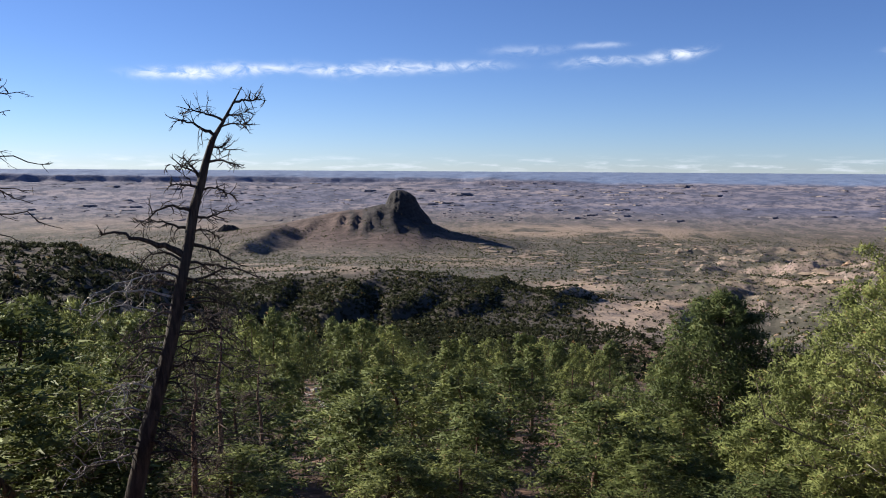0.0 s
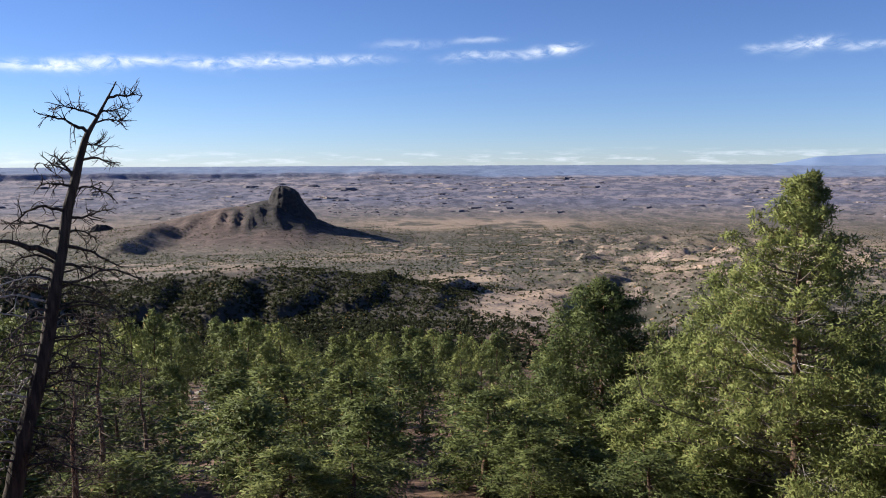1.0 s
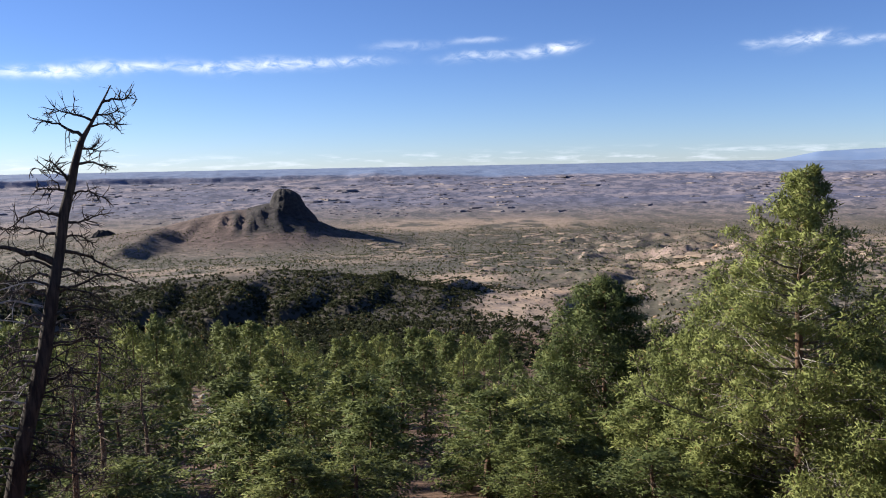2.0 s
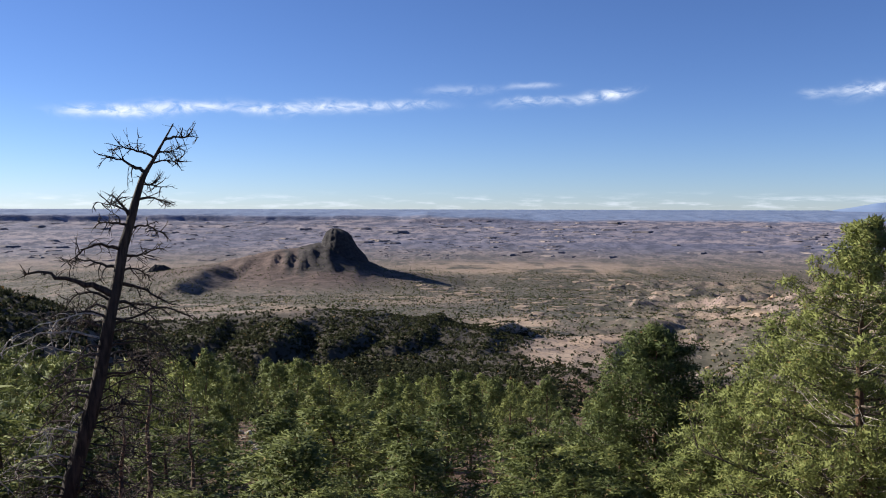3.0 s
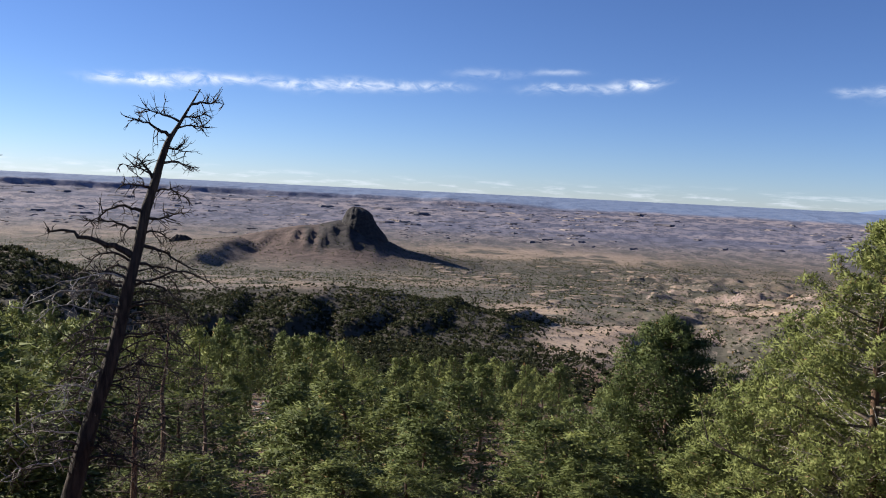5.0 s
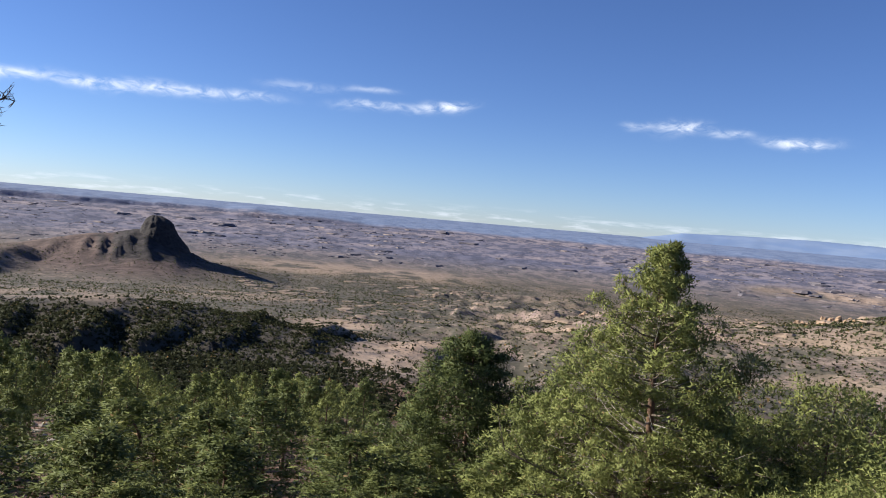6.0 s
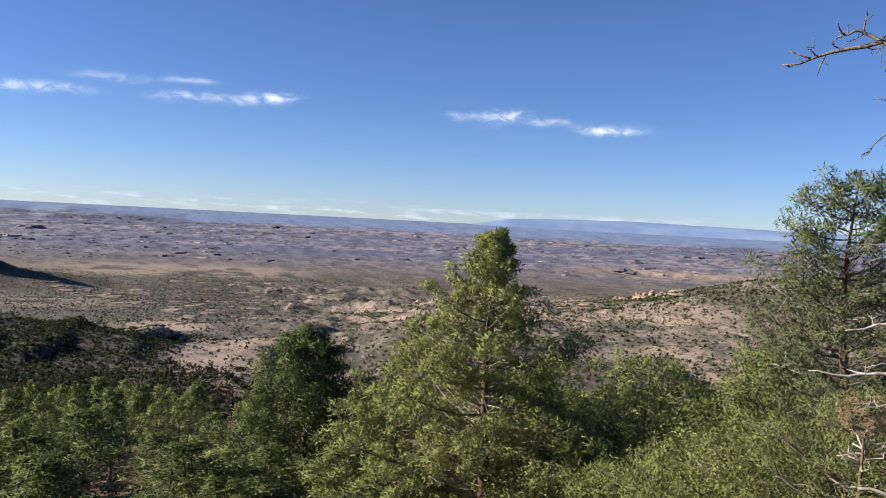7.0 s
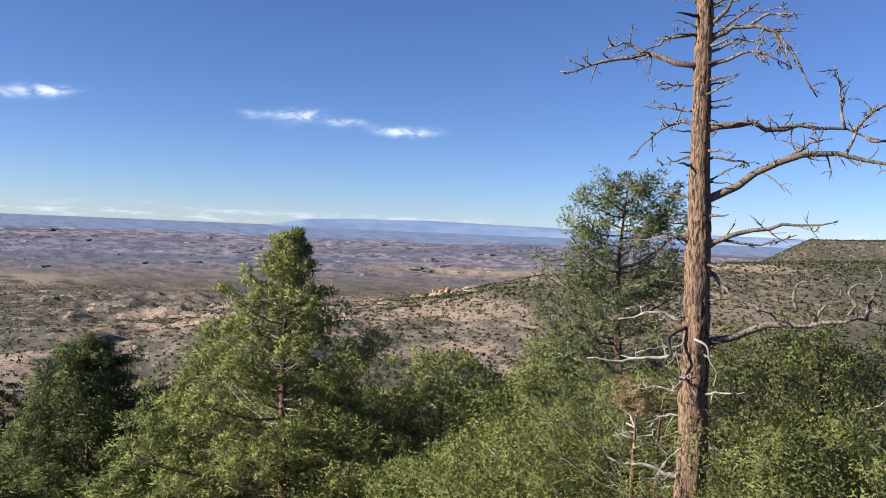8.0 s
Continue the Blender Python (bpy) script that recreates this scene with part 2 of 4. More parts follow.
    fleck = n.ramp(n.noise(n.scaled(place, (0.16, 0.07, 0.2)), 1.0, 3.0, 0.6), 0.60, 0.65)
    colour = n.mix(n.math("MULTIPLY", speck, n.math("MULTIPLY_ADD", mask("far"), -0.75, 0.75)), colour, (0.058, 0.055, 0.038))
    colour = n.mix(n.math("MULTIPLY", fleck, n.math("MULTIPLY_ADD", mask("far"), -0.4, 0.6)), colour, (0.31, 0.245, 0.195))
    brown = n.mix(n.ramp(fine, 0.35, 0.65), (0.070, 0.047, 0.040), (0.150, 0.104, 0.086))
    brown = n.mix(n.math("MULTIPLY", speck, 0.6), brown, (0.045, 0.042, 0.032))
    colour = n.mix(mask("talus"), colour, brown)
    # dark rock below the butte, with the hill's shaded front painted in
    colour = n.mix(mask("basalt_shade"), colour, n.mix(n.ramp(fine, 0.35, 0.65), (0.020, 0.018, 0.019), (0.060, 0.051, 0.047)))
    # last tint, cooler far out to add to the painted haze
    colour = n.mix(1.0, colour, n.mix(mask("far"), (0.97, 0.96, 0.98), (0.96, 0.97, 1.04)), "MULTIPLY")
    colour = n.mix(mask("near"), colour, soil)
    # woodland floor: dark duff, deepened to stand for the shade among the trees
    return n.mix(n.math("MULTIPLY", mask("shaded_litter"), n.ramp(fine, 0.30, 0.50, 0.75, 1.0)), colour, n.mix(grit, (0.032, 0.028, 0.020), (0.075, 0.060, 0.042)))


def ground_relief(n, place):
    small = n.math("MULTIPLY", n.noise(place, 0.6, 6.0, 0.7), 0.25)
    return n.math("MULTIPLY_ADD", n.noise(place, 0.055, 5.0, 0.65), 3.0, small), 1.0


# far mesas share the plain's mauve: haze put into the rock colour
LEDGE = material("hazy_mesa_rock", rock_colour((0.105, 0.097, 0.112), (0.180, 0.156, 0.158), (0.090, 0.087, 0.104)), 0.95)
PALE_LEDGE = material("pale_mesa_rock", rock_colour((0.22, 0.18, 0.165), (0.34, 0.28, 0.245), (0.27, 0.22, 0.19)), 0.95)
BROWN_LEDGE = material("brown_ledge_rock", rock_colour((0.13, 0.098, 0.074), (0.30, 0.225, 0.165), (0.38, 0.285, 0.20)), 0.95)
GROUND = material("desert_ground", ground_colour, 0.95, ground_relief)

# ---- shape helpers -----------------------------------------------------------


def value_noise(x, y, seed=0):
    """Smooth noise in 0..1 on a unit lattice."""
    xi, yi = np.floor(x).astype(np.int64), np.floor(y).astype(np.int64)
    u, v = x - xi, y - yi
    u, v = u * u * (3 - 2 * u), v * v * (3 - 2 * v)

    def corner(i, j):
        k = (i * 374761393 + j * 668265263 + seed * 974634777) & 0x7FFFFFFF
        k = ((k ^ (k >> 13)) * 1274126177) & 0x7FFFFFFF
        return ((k ^ (k >> 16)) & 0xFFFF) / 65535.0
    low = corner(xi, yi) * (1 - u) + corner(xi + 1, yi) * u
    high = corner(xi, yi + 1) * (1 - u) + corner(xi + 1, yi + 1) * u
    return low * (1 - v) + high * v


def fbm(x, y, octaves=4, seed=0):
    total, weight, norm = 0.0, 1.0, 0.0
    for k in range(octaves):
        total = total + weight * value_noise(x * 2**k + 17.3 * k, y * 2**k - 9.1 * k, seed + k)
        norm, weight = norm + weight, weight * 0.5
    return total / norm


def step(x, low, high):
    s = np.clip((x - low) / (high - low), 0, 1)
    return s * s * (3 - 2 * s)


def bell(x, middle, near, beyond):
    return np.exp(-(((x - middle) / np.where(x < middle, near, beyond)) ** 2))


def mesh_from(name, verts, faces, smooth=False, normals=None):
    mesh = bpy.data.meshes.new(name)
    mesh.from_pydata(np.asarray(verts, float).tolist() if not isinstance(verts, list) else verts, [], faces if isinstance(faces, list) else np.asarray(faces).tolist())
    if smooth:
        mesh.shade_smooth()
    mesh.update()
    if normals is not None:
        mesh.shade_smooth()
        mesh.normals_split_custom_set_from_vertices(normals.tolist())
    return mesh


def part(name, mesh, mat, parent=None, label=""):
    ob = new(name, mesh)
    if not mesh.materials:
        mesh.materials.append(mat)
    if parent:
        ob.parent = parent
    return tagged(ob, label)


class Shape:
    """Collects tubes and blades into one mesh."""

    def __init__(self):
        self.verts, self.faces, self.count = [], [], 0

    def tube(self, points, radii, sides=6):
        points = [Vector(p) for p in points]
        rings = []
        for i, (p, r) in enumerate(zip(points, radii)):
            along = (points[min(i + 1, len(points) - 1)] - points[max(i - 1, 0)]).normalized()
            a = along.orthogonal().normalized() if not i else (a - along * a.dot(along)).normalized()
            b = along.cross(a)
            rings.append(self.count)
            for k in range(sides):
                q = 2 * math.pi * k / sides
                self.verts.append(tuple(p + (a * math.cos(q) + b * math.sin(q)) * r))
            self.count += sides
        for s, e in zip(rings, rings[1:]):
            for k in range(sides):
                m = (k + 1) % sides
                self.faces.append((s + k, s + m, e + m, e + k))
        self.faces.append(tuple(range(rings[-1], rings[-1] + sides)))
        self.faces.append(tuple(reversed(range(rings[0], rings[0] + sides))))

    def mesh(self, name, smooth=True):
        return mesh_from(name, self.verts, self.faces, smooth)


def clump_shells(rng, centres, radii, outs, each, leaf):
    """Rounded clumps of needle sprays: most lie along the clump's skin, some stand out of it."""
    n = len(centres)
    d = rng.normal(0, 1, (n, each, 3))
    d[:, :, 2] += 0.2
    d /= np.linalg.norm(d, axis=2, keepdims=True)
    lumpy = radii[:, None, None] * rng.uniform(0.5, 1.1, (n, each, 1)) * np.array((1.0, 1.0, 0.75))
    p = centres[:, None] + d * lumpy
    a = d + rng.normal(0, 0.5, d.shape)
    a /= np.linalg.norm(a, axis=2, keepdims=True)
    v = np.cross(a, rng.normal(0, 1, d.shape))
    v = np.where(rng.uniform(0, 1, (n, each, 1)) < 0.4, d + rng.normal(0, 0.45, d.shape), v)
    v /= np.linalg.norm(v, axis=2, keepdims=True) + 1e-9
    u = np.cross(v, a)
    u /= np.linalg.norm(u, axis=2, keepdims=True) + 1e-9
    w = leaf * rng.uniform(0.55, 1.4, (n, each, 1))
    up = d + 0.28 * outs[:, None] + rng.normal(0, 0.22, d.shape)
    up /= np.linalg.norm(up, axis=2, keepdims=True)
    u = np.where((np.cross(u, v) * up).sum(2, keepdims=True) < 0, -u, u)
    verts = np.stack([p - u * w * 0.36, p + u * w * 0.36, p + v * w * 2.1], 2).reshape(-1, 3)
    return verts, np.arange(len(verts)).reshape(-1, 3), np.repeat(up.reshape(-1, 3), 3, 0)


def tent(x, y, line, left, right, soft=4.0):
    """Height of a ridge whose crest runs along stops of bearing, distance and elevation, with a slope to each side of its way."""
    best = np.full(x.shape, -1e9)
    stops = [(r * math.sin(radians(a)), r * math.cos(radians(a)), r * math.tan(radians(e))) for a, r, e in line]
    for (x0, y0, z0), (x1, y1, z1) in zip(stops, stops[1:]):
        dx, dy = x1 - x0, y1 - y0
        t = np.clip(((x - x0) * dx + (y - y0) * dy) / (dx * dx + dy * dy), 0, 1)
        ex, ey = x - x0 - t * dx, y - y0 - t * dy
        away = np.sqrt(ex * ex + ey * ey + soft * soft) - soft
        best = np.maximum(best, z0 + t * (z1 - z0) - away * np.where(dx * ey - dy * ex > 0, left, right))
    return best


def over(z, ridge, blend=4.0):
    """The higher of two grounds, with a rounded foot between them."""
    h = np.clip(0.5 + 0.5 * (ridge - z) / blend, 0, 1)
    return z + (ridge - z) * h + blend * h * (1 - h) * 0.5

# ---- the land ----------------------------------------------------------------
# heights under a standing person's eye at z = 0, who looks out from the edge of a wooded ridge
FALL_R = [0, 1, 5, 12, 25, 45, 70, 100, 160, 230, 320, 430, 560, 700, 900, 1200, 1500, 1900, 2400, 2900, 3500, 4200, 4500, 4700, 4900]
FALL_Z = [-1.6, -1.6, -2.6, -5.4, -10.6, -15.5, -21, -27, -40, -53, -66, -80, -92, -102, -117, -138, -160, -180, -183, -158, -120, -68, -42, -24, -9]


# crests of bearing, distance, elevation
NOSES = [
    ((-10.0, 560, -7.0), (-11.6, 440, -8.6)), ((-4.6, 565, -6.8), (-7.0, 430, -8.7)), ((-0.4, 575, -7.05), (-2.6, 430, -9.2)),
    ((4.2, 590, -7.35), (2.6, 500, -8.3), (1.6, 440, -9.3)), ((9.0, 600, -7.8), (7.4, 520, -8.5), (6.2, 460, -9.6)),
]
def ridge_at(az, stops, r):
    """Height of a crest seen at the given elevations, at the distance r."""
    a, e = zip(*stops)
    return r * np.tan(np.radians(np.interp(az, a, e)))


def land(x, y):
    """Height and the masks of the ground's surface."""
    x, y = np.asarray(x, float), np.asarray(y, float)
    r = np.hypot(x, y) + 1e-6
    az = np.degrees(np.arctan2(x, y))
    base = np.interp(r, FALL_R, FALL_Z)
    z = base.copy()
    behind = step(np.abs(az), 85, 130)
    # wooded ridge in the middle distance, sinking towards a dry wash
    crest = ridge_at(az, [(-60, -7.3), (-20, -7.4), (-13.5, -7.2), (-9, -6.9), (-6, -6.75), (-2, -7.05), (1.2, -7.4), (5.5, -7.95), (8, -8.4), (10.5, -9.0), (14.5, -9.6), (18, -10.0)], 560) + 92
    z = z + crest * bell(r, 560, 95, 100) * (1 - 0.12 * fbm(x / 70, y / 70, 3, 5))
    # noses that run down its face, each with a steep shaded flank
    wx, wy = x + 26 * (fbm(x / 60, y / 60, 3, 9) - 0.5), y + 26 * (fbm(x / 60, y / 60, 3, 10) - 0.5)
    for line in NOSES:
        z = over(z, tent(wx, wy, line, 0.85, 0.22, 3.0), 4.0)
    # nearer hill, thick with trees
    hill = ridge_at(az, [(-85, -3.0), (-28, -4.75), (-24, -4.9), (-20.6, -6.2), (-19, -7.1), (-16, -9.4), (-12, -11.6)], 330) + 67
    z = z + np.maximum(hill, 0) * bell(r, 330, 130, 120)
    # broad slope that climbs to a tableland
    slope = ridge_at(az, [(22, -7.4), (27, -6.5), (31.6, -5.4), (35.8, -5.15), (39.6, -4.65), (41.9, -4.25), (45.8, -3.35), (48, -2.75), (50, -2.55), (56, -1.9), (60, -1.5), (64, -1.15), (70, -0.85), (90, -0.5)], 900) + 117
    z = z + np.maximum(slope, 0) * bell(r, 900, 330, np.where(az > 55, 900, 230))
    # flat-topped table behind it
    edge = np.hypot(np.maximum(0, (64.9 - az) * r * 0.01745), np.maximum(0, 1430 - r)) + 14 * (fbm(x / 60, y / 60, 3, 14) - 0.5)
    z = over(z, ridge_at(az, [(60, 0.33), (66.5, 0.38), (70, 0.52), (90, 0.6)], 1440) - 0.55 * np.maximum(edge, 0) * (1 - behind), 5.0) * (r > 1000) + z * (r <= 1000)
    # volcanic hill with its long shoulder
    a, h = zip((-17.5, 0), (-14.5, 36), (-10.9, 52), (-8.6, 70), (-7.1, 80), (-5.6, 86), (-4.2, 98), (-3, 96), (-1.6, 78), (-0.9, 57), (0.6, 34), (1.8, 30), (3.3, 20), (6, 0))
    cone = np.interp(az, a, h)
    front = np.exp(-np.abs((r - 2000) / 200) ** 1.25)
    z = z + cone * front
    hx, hy = x + 34 * (fbm(x / 55, y / 55, 4, 8) - 0.5), y + 34 * (fbm(x / 55, y / 55, 4, 12) - 0.5)
    # ribs of rock that fan out down the front, each steep on its shaded side
    down = np.clip(2000 - r, 0, 400)
    for ca, up, reach in ((-6.7, 8, 150), (-5.9, 10, 190), (-5.2, 9, 210), (-4.6, 8, 160), (-3.5, 8, 230), (-8.6, 5, 240), (-10.4, 5, 230)):
        off = az + 4.2 - (ca + 4.2) * (1 + down / 650) + 0.9 * (fbm(r / 55, 0 * r + ca, 3, 16) - 0.5)
        tri = np.clip(1 - np.where(off < 0, -off / 0.65, off / 0.26), 0, 1)
        z = z + up * tri * step(down, 12, 60) * (1 - step(down, reach * 0.6, reach))
    z = over(z, tent(hx, hy, ((-10.9, 1900, -3.75), (-11.9, 1760, -4.35), (-13.2, 1620, -5.2), (-15.0, 1500, -6.6)), 0.40, 0.14), 7.0)
    z = z + 8 * np.exp(-((az + 13.3) / 0.9) ** 2 - ((r - 1600) / 70) ** 2)
    # broken country: gullies and low benches
    rough = step(r, 420, 700) * (1 - step(r, 1900, 2400))
    open_land = rough * step(az, 11, 19) * (1 - 0.75 * step(az, 31, 37)) * (1 - step(az, 58, 66))
    gully = np.abs(fbm(x / 150, y / 150, 4, 21) - 0.5) * 2
    z = z + open_land * (22 * (fbm(x / 230, y / 230, 3, 22) - 0.5) - 6 * (1 - step(gully, 0.0, 0.22)))
    z = z + rough * (1 - 0.7 * step(az, 48, 60)) * 6 * (fbm(x / 90, y / 90, 4, 23) - 0.5)
    z = z + open_land * 13 * (0.5 - np.abs(fbm(x / 62, y / 85, 4, 25) - 0.5) * 3.4)
    z = z + open_land * (2.2 * step(fbm(x / 70, y / 120, 4, 26), 0.52, 0.545) + 1.6 * step(fbm(x / 45, y / 80, 4, 27), 0.56, 0.58))
    lip = 565 + 70 * (fbm(az / 3.5, 0 * az + 8, 2, 29) - 0.5)
    z = z - 12 * (1 - step(r, lip - 30, lip + 45)) * step(r, 380, 470) * step(az, 16.0, 17.4) * (1 - step(az, 18.0, 24.5))
    wash = np.exp(-((az - 21 - 4 * (fbm(r / 160, 0 * r, 3, 24) - 0.5)) / 2.6) ** 2) * bell(r, 520, 120, 160)
    z = z - 6 * wash
    for ca, cr, wa, wr, up in ((24.0, 1240, 2.2, 110, 20), (27.5, 1190, 1.8, 80, 16), (31.2, 1400, 2.0, 110, 22), (21.0, 1500, 1.6, 80, 12)):
        z = z + up * np.exp(-((az - ca) / wa) ** 2 - ((r - cr) / wr) ** 2) * (1.55 - 3.4 * np.abs(fbm(x / 70, y / 70, 4, 31) - 0.5))
    # far mesas: flat tops that break off in cliffs
    plain = step(r, 2650, 2950) * (1 - step(r, 4450, 4700))
    n1, n2 = fbm(x / 150, y / 330, 5, 41), fbm(x / 80, y / 210, 5, 47)
    z = z + plain * (3 * step(n1, 0.54, 0.555) + 2 * step(n2, 0.57, 0.585))
    rim = 4190 + 150 * (fbm(az / 4.0, 0 * az, 5, 53) - 0.5)
    z = z + np.interp(az, (-30, -22, -8, 0, 6), (27, 26, 21, 15, 0)) * step(r, rim, rim + 72) * (1 - step(r, 4480, 4800))
    tongue = 4090 + 60 * (fbm(az / 3.0, 0 * az + 5, 4, 54) - 0.5)
    z = z + np.interp(az, (1.5, 3.2, 7.2, 10.5), (0, 17, 16, 0)) * step(r, tongue, tongue + 60) * (1 - step(r, 4400, 4700))
    shelf = 2985 + 130 * (fbm(az / 2.0, 0 * az + 3, 4, 57) - 0.5)
    z = z + 9 * step(r, shelf, shelf + 20) * (1 - step(r, shelf + 160, shelf + 520)) * step(az, 35, 38) * (1 - step(az, 62, 70))
    # small relief everywhere
    z = z + np.minimum(r * 0.012, 2.2) * (fbm(x / 14, y / 14, 3, 61) - 0.5) * step(r, 6, 30)
    z = z * (1 - behind) + behind * (-1.6 - 0.05 * np.minimum(r, 300) + 9 * (fbm(x / 80, y / 80, 3, 66) - 0.5) * step(r, 15, 120))
    el = np.degrees(np.arctan2(z, r))
    # surface masks
    grain = fbm(x / 60, y / 60, 4, 71)
    sand = np.zeros_like(r)
    for ca, ce, wa, we, k in SANDS:
        sand = np.maximum(sand, k * np.exp(-((az - ca) / wa) ** 4 - ((el - ce) / we) ** 4))
    sand = np.clip(sand * step(grain, 0.32, 0.5), 0, 1) * step(r, 300, 380)
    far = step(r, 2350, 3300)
    near = 1 - step(r, 260, 420)
    scrub = step(r, 800, 1300) * (1 - step(r, 2300, 2700)) * 0.8 * (1 - sand) * step(fbm(x / 130, y / 130, 3, 75), 0.36, 0.6)
    scrub = np.maximum(scrub, 0.75 * step(az, -8, -2) * (1 - step(az, 14, 22)) * step(r, 650, 800) * (1 - step(r, 1750, 1950)) * (1 - sand))
    scrub = np.maximum(scrub, 0.55 * step(az, 47, 57) * step(r, 170, 300) * (1 - step(r, 1700, 1900)) * (1 - sand))
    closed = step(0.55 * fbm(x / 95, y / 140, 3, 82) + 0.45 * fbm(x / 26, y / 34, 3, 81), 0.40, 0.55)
    # where duff and painted shade darken the ground of the wooded ridge
    shaded_litter = (0.72 + 0.28 * closed) * step(r, 110, 200) * (1 - step(r, 600, 680)) * (1 - step(az, 8.5, 12)) * (1 - 0.9 * sand)
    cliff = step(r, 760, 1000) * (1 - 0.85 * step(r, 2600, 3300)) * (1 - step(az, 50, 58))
    # dark ribs and apron: basalt, and shade put into the ground colour
    rib_shade = 0 * r
    for ca, low in ((-6.2, -4.6), (-5.4, -4.8), (-4.7, -4.5)):
        rib_shade = np.maximum(rib_shade, np.exp(-((az - ca + 0.9 * (fbm(r / 45, 0 * r + ca, 3, 16) - 0.5)) / 0.27) ** 2) * step(el, low - 0.15, low + 0.25))
    apron_shade = step(az + 1.6 * (fbm(r / 45, az * 1.5, 3, 17) - 0.5), -5.9, -5.2) * (1 - step(az, -0.3, 0.9)) * step(el + 0.25 * (fbm(x / 40, y / 40, 3, 15) - 0.5), -4.45, -4.25)
    basalt_shade = np.maximum(apron_shade, rib_shade * step(r, 1650, 1750)) * bell(r, 2000, 700, 200)
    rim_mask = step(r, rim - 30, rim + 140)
    talus = np.clip(np.exp(-np.abs((r - 1980) / 300) ** 2) * cone / 60 * 1.5 - 0.12, 0, 1) * (1 - 0.8 * sand)
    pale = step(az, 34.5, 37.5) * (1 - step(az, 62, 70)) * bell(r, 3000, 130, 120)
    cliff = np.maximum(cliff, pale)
    far = far * (1 - 0.75 * pale)
    return z, dict(shaded_litter=shaded_litter, basalt_shade=basalt_shade, rim=rim_mask, talus=talus, sand=sand, far=far, near=near, scrub=scrub, cliff=cliff)


SANDS = [
    (12.6, -9.5, 3.4, 1.15, 1.0), (9.0, -7.9, 3.2, 0.55, 0.85), (15.2, -8.75, 1.6, 0.45, 0.9), (-9.0, -6.6, 5.5, 0.35, 0.6),
    (2.0, -6.25, 5.0, 0.4, 0.5), (10.0, -4.1, 9.0, 0.45, 0.8), (-20.0, -3.6, 9.0, 0.45, 0.55), (41.9, -7.4, 1.9, 0.75, 0.75),
    (43.7, -8.75, 1.0, 0.35, 0.95), (47.0, -9.4, 2.6, 0.45, 0.95), (36.5, -9.8, 2.0, 0.5, 0.3), (24.0, -7.0, 6.0, 0.35, 0.6),
    (47.0, -3.05, 9.0, 0.2, 0.9), (61.5, -1.6, 3.4, 0.32, 0.9), (66.3, -6.0, 1.2, 0.3, 0.9), (48.0, -2.95, 6.0, 0.25, 0.35), (30.0, -5.6, 2.5, 0.35, 0.5),
    (38.5, -5.3, 3.0, 0.35, 0.4), (38.0, -6.8, 10.0, 2.4, 0.62), (58.0, -5.0, 9.0, 2.6, 0.35), (43.0, -2.72, 6.5, 0.26, 1.0), (27.0, -5.2, 5.0, 0.9, 0.4), (-6.5, -6.9, 2.0, 0.3, 0.6), (0.2, -8.1, 0.9, 0.3, 0.8), (19.5, -7.8, 1.6, 0.35, 0.7),
]


def ground_at(x, y):
    return float(land(np.array([x]), np.array([y]))[0][0])


def spot(az, r, lift=0.0):
    """The place on the ground at that bearing and distance."""
    x, y = r * math.sin(radians(az)), r * math.cos(radians(az))
    return Vector((x, y, ground_at(x, y) + lift))


def make_ground():
    az = np.concatenate([np.arange(-180, -36, 4.0), np.arange(-36, 80, 0.22), np.arange(80, 180, 4.0)])
    r = np.concatenate([np.geomspace(0.6, 50, 45), np.geomspace(52, 500, 105), np.arange(505, 640, 4.5), np.geomspace(645, 2000, 122), np.arange(2010, 2700, 18.0), np.arange(2715, 4000, 26.0), np.arange(4000, 4330, 8.0), np.arange(4350, 4911, 30.0)])
    a, d = np.meshgrid(np.radians(az), r)
    x, y = d * np.sin(a), d * np.cos(a)
    z, masks = land(x.ravel(), y.ravel())
    verts = np.stack([x.ravel(), y.ravel(), z], 1)
    rows, cols = d.shape
    i, j = np.meshgrid(np.arange(rows - 1), np.arange(cols), indexing="ij")
    k = (j + 1) % cols
    faces = np.stack([i * cols + j, i * cols + k, (i + 1) * cols + k, (i + 1) * cols + j], -1).reshape(-1, 4)
    verts = np.concatenate([verts, [[0, 0, -1.6]]])
    fan = [(len(verts) - 1, q, (q + 1) % cols) for q in range(cols)]
    mesh = mesh_from("ground", verts, faces[:, ::-1].tolist() + fan, True)
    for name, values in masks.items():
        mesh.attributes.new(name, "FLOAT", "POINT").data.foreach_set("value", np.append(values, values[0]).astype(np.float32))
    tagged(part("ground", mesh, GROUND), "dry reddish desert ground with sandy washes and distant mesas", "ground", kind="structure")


make_ground()


